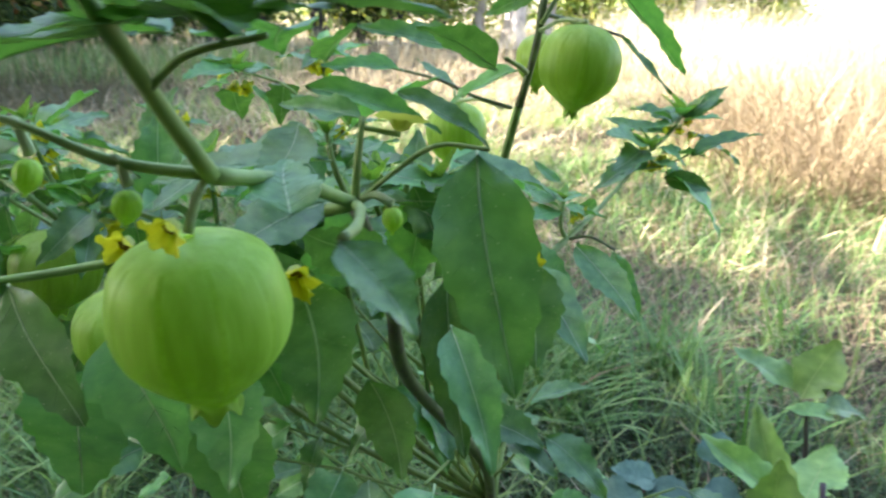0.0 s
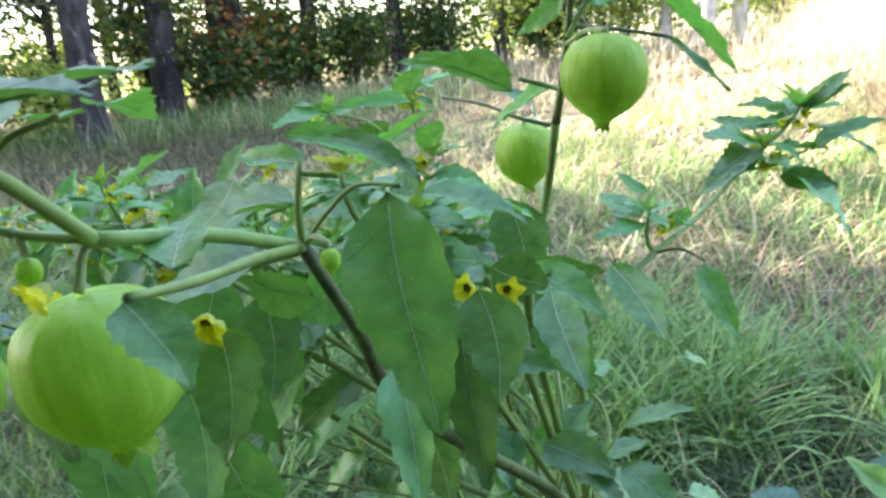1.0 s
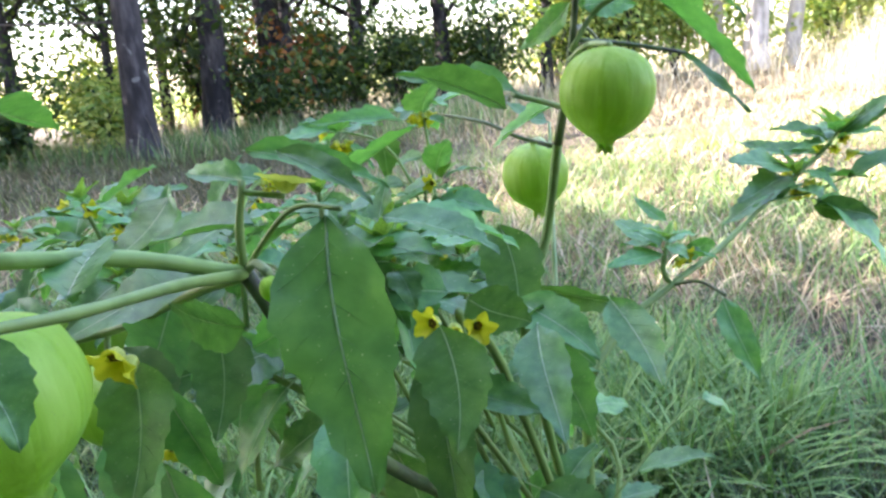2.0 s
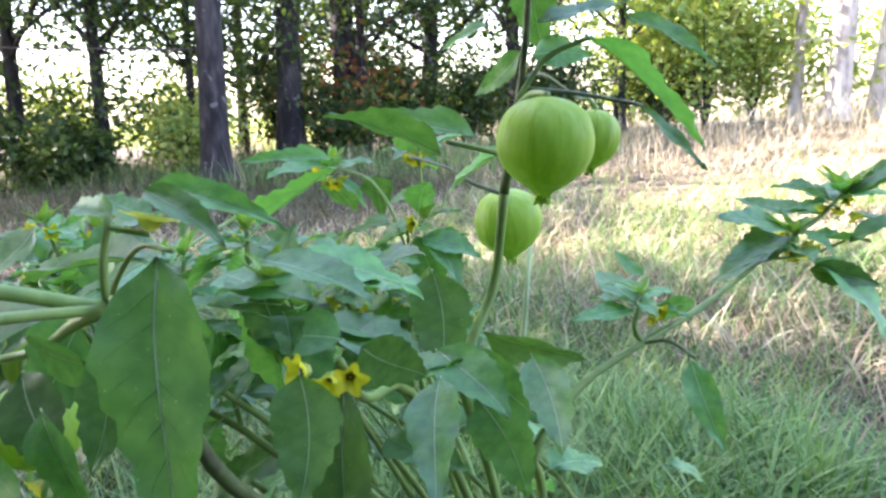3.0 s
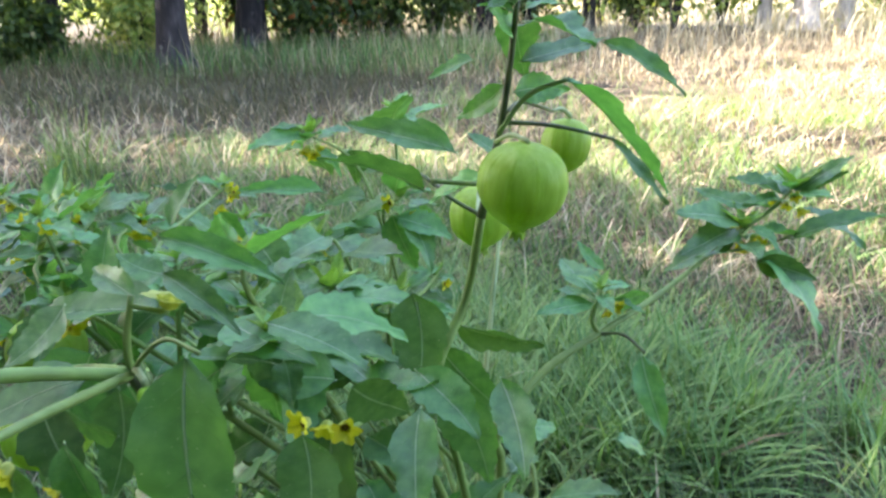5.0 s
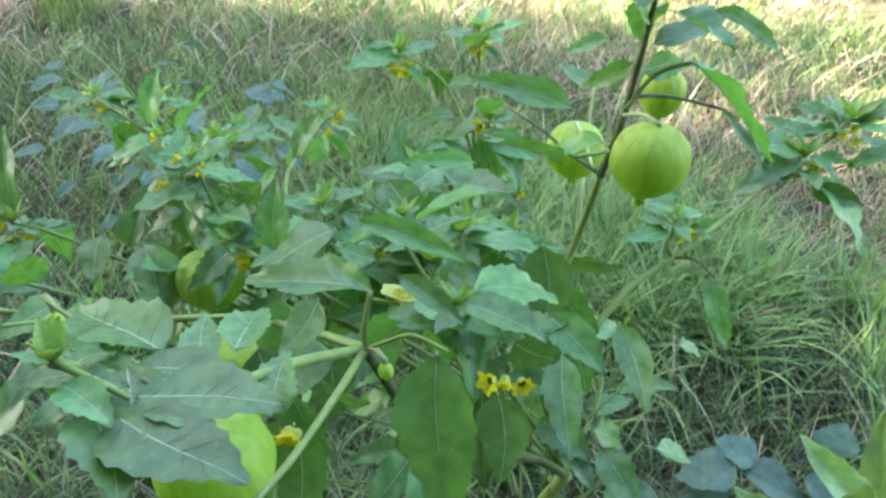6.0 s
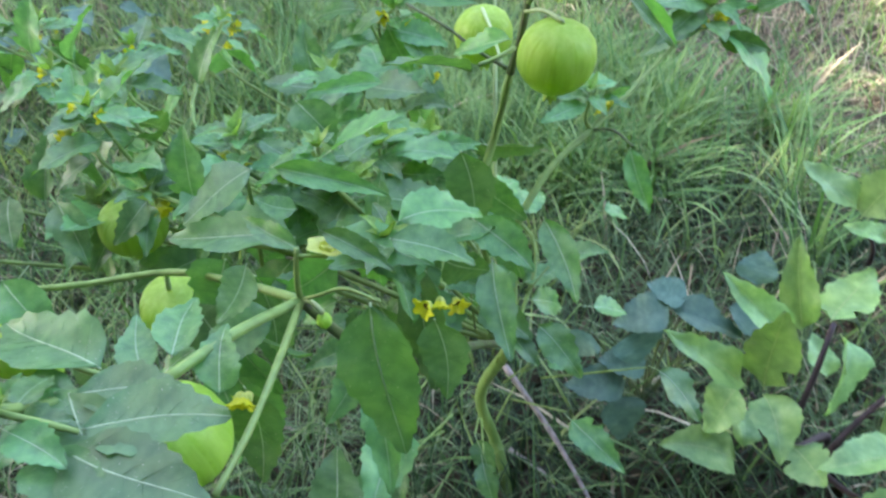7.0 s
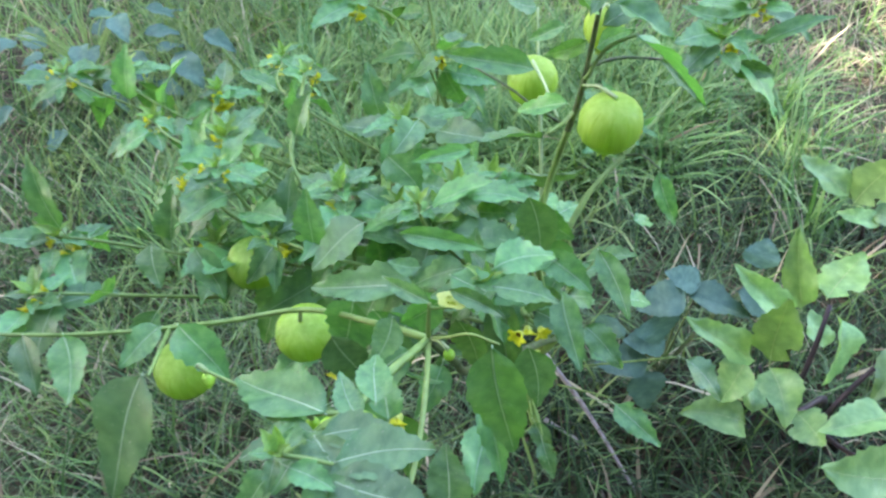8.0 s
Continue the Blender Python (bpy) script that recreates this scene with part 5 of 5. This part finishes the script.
leaf_at(Q, (0.2074, 0.1351, 0.1857), (0.2208, 0.0636, 0.1847), 0.0496, (-0.2, -0.3, 1), U, 1)
leaf_at(Q, (0.1884, 0.1422, 0.1834), (0.1507, 0.1028, 0.1560), 0.0491, (-0.6, -0.6, 0.2), U, 0)
leaf_at(Q, (0.1935, 0.1034, 0.1174), (0.1252, 0.0815, 0.1565), 0.0558, (0.1, -0.3, 1), U, 3)
leaf_at(Q, (0.2365, 0.1025, 0.1473), (0.2693, 0.0537, 0.1626), 0.0508, (0.1, -0.5, 0.8), U, 2)
leaf_at(Q, (0.3377, 0.0899, 0.1790), (0.2531, 0.0630, 0.2036), 0.0565, (0.0, 0.4, 1), U, 1)
leaf_at(Q, (0.3553, 0.0341, 0.1355), (0.2594, 0.0185, 0.1879), 0.0732, (0.1, -0.4, 1), U, 0)
leaf_at(Q, (0.3470, 0.1647, 0.2052), (0.3130, 0.1031, 0.1979), 0.0410, (-0.3, -0.5, 0.8), U, 1)
leaf_at(Q, (0.2902, 0.2153, 0.1279), (0.2813, 0.2592, 0.1577), 0.0364, (0.1, 0.3, 1), U, 0)
leaf_at(Q, (0.2028, 0.1102, 0.1213), (0.1989, 0.1610, 0.1424), 0.0407, (0.2, 0.3, 1), U, 3)
Q2 = new("aubergine_plant")
Q2.location = Vector((0.3950, 0.4973, 0.0870)) * Vector((1, 1, 0))
bpy.context.view_layer.update()
tagged(Q2, "small broad-leaved plant with grey-green leaves in the grass", "plant")
qb = Q2.location.copy()
tube("stem", [qb, qb + Vector((0, 0, 0.08)), (0.3262, 0.3724, 0.2250)], 0.004, 0.002, M_BLACKSTEM, Q2)
leaf_at(Q2, (0.3177, 0.3814, 0.2358), (0.2564, 0.4176, 0.2860), 0.0443, TOP, U, 0)
leaf_at(Q2, (0.3259, 0.3750, 0.2276), (0.3626, 0.4093, 0.2924), 0.0642, TOP, U, 2)
leaf_at(Q2, (0.3567, 0.3577, 0.2171), (0.3045, 0.3660, 0.2386), 0.0321, TOP, U, 1)
leaf_at(Q2, (0.3414, 0.3626, 0.2258), (0.3839, 0.3536, 0.2342), 0.0428, TOP, U, 1)

# ---- low dusky plant between them ----
D = new("dusky_plant")
D.location = Vector((0.1020, 0.2286, 0.0495)) * Vector((1, 1, 0))
bpy.context.view_layer.update()
tagged(D, "low plant with dusky blue-green leaves in the shade", "plant")
db = D.location.copy()
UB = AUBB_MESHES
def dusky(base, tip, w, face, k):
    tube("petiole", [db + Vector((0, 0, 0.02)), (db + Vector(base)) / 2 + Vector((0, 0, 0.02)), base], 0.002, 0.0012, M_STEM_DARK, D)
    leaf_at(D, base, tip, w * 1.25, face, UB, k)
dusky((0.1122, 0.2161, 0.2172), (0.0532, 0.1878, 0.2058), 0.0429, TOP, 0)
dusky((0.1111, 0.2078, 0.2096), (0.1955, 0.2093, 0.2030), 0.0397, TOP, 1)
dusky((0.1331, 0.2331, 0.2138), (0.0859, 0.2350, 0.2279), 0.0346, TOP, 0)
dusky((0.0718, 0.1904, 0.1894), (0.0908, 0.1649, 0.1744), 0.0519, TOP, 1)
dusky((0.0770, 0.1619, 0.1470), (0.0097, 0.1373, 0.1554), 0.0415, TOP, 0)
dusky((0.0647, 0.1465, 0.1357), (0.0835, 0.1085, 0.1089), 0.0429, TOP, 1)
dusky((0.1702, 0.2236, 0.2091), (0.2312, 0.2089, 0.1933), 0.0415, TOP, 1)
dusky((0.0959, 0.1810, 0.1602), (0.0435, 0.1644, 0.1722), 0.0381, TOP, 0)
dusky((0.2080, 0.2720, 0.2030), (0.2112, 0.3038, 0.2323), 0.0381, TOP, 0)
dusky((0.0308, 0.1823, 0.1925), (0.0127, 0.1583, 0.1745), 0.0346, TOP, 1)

# ---- a dusky weed behind the left shoots ----
E = new("dusky_plant")
E.location = (-1.08, 0.80, 0.0)
bpy.context.view_layer.update()
tagged(E, "dusky blue-green leafy weed standing in the shaded grass", "plant")
eb = E.location.copy()
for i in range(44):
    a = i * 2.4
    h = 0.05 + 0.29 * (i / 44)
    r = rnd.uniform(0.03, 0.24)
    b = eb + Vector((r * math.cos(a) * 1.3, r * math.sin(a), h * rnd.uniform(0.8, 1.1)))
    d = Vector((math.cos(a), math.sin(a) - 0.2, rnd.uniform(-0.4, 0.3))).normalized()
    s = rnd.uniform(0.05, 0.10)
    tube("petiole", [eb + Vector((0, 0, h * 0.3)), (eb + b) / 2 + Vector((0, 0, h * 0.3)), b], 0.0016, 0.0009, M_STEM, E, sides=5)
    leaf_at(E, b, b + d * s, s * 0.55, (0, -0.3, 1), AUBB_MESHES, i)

# ---- dead twigs lying in the grass ----
def twig(pts, r0, r1, label):
    t = new("twig")
    t.location = Vector(pts[0])
    bpy.context.view_layer.update()
    tube("stick", pts, r0, r1, M_TWIG, t)
    tagged(t, label, "twig")
twig([(-0.0610, 0.1672, 0.1321), (0.0076, 0.1191, 0.0686), (0.0789, 0.0334, 0.0250)], 0.0036, 0.0024, "bare grey dead twig lying in the grass")
twig([(-0.0515, 0.1298, 0.0242), (0.0046, 0.1022, 0.0114), (0.0402, 0.0301, 0.0040)], 0.0030, 0.0018, "bare brownish dead twig lying in the grass")
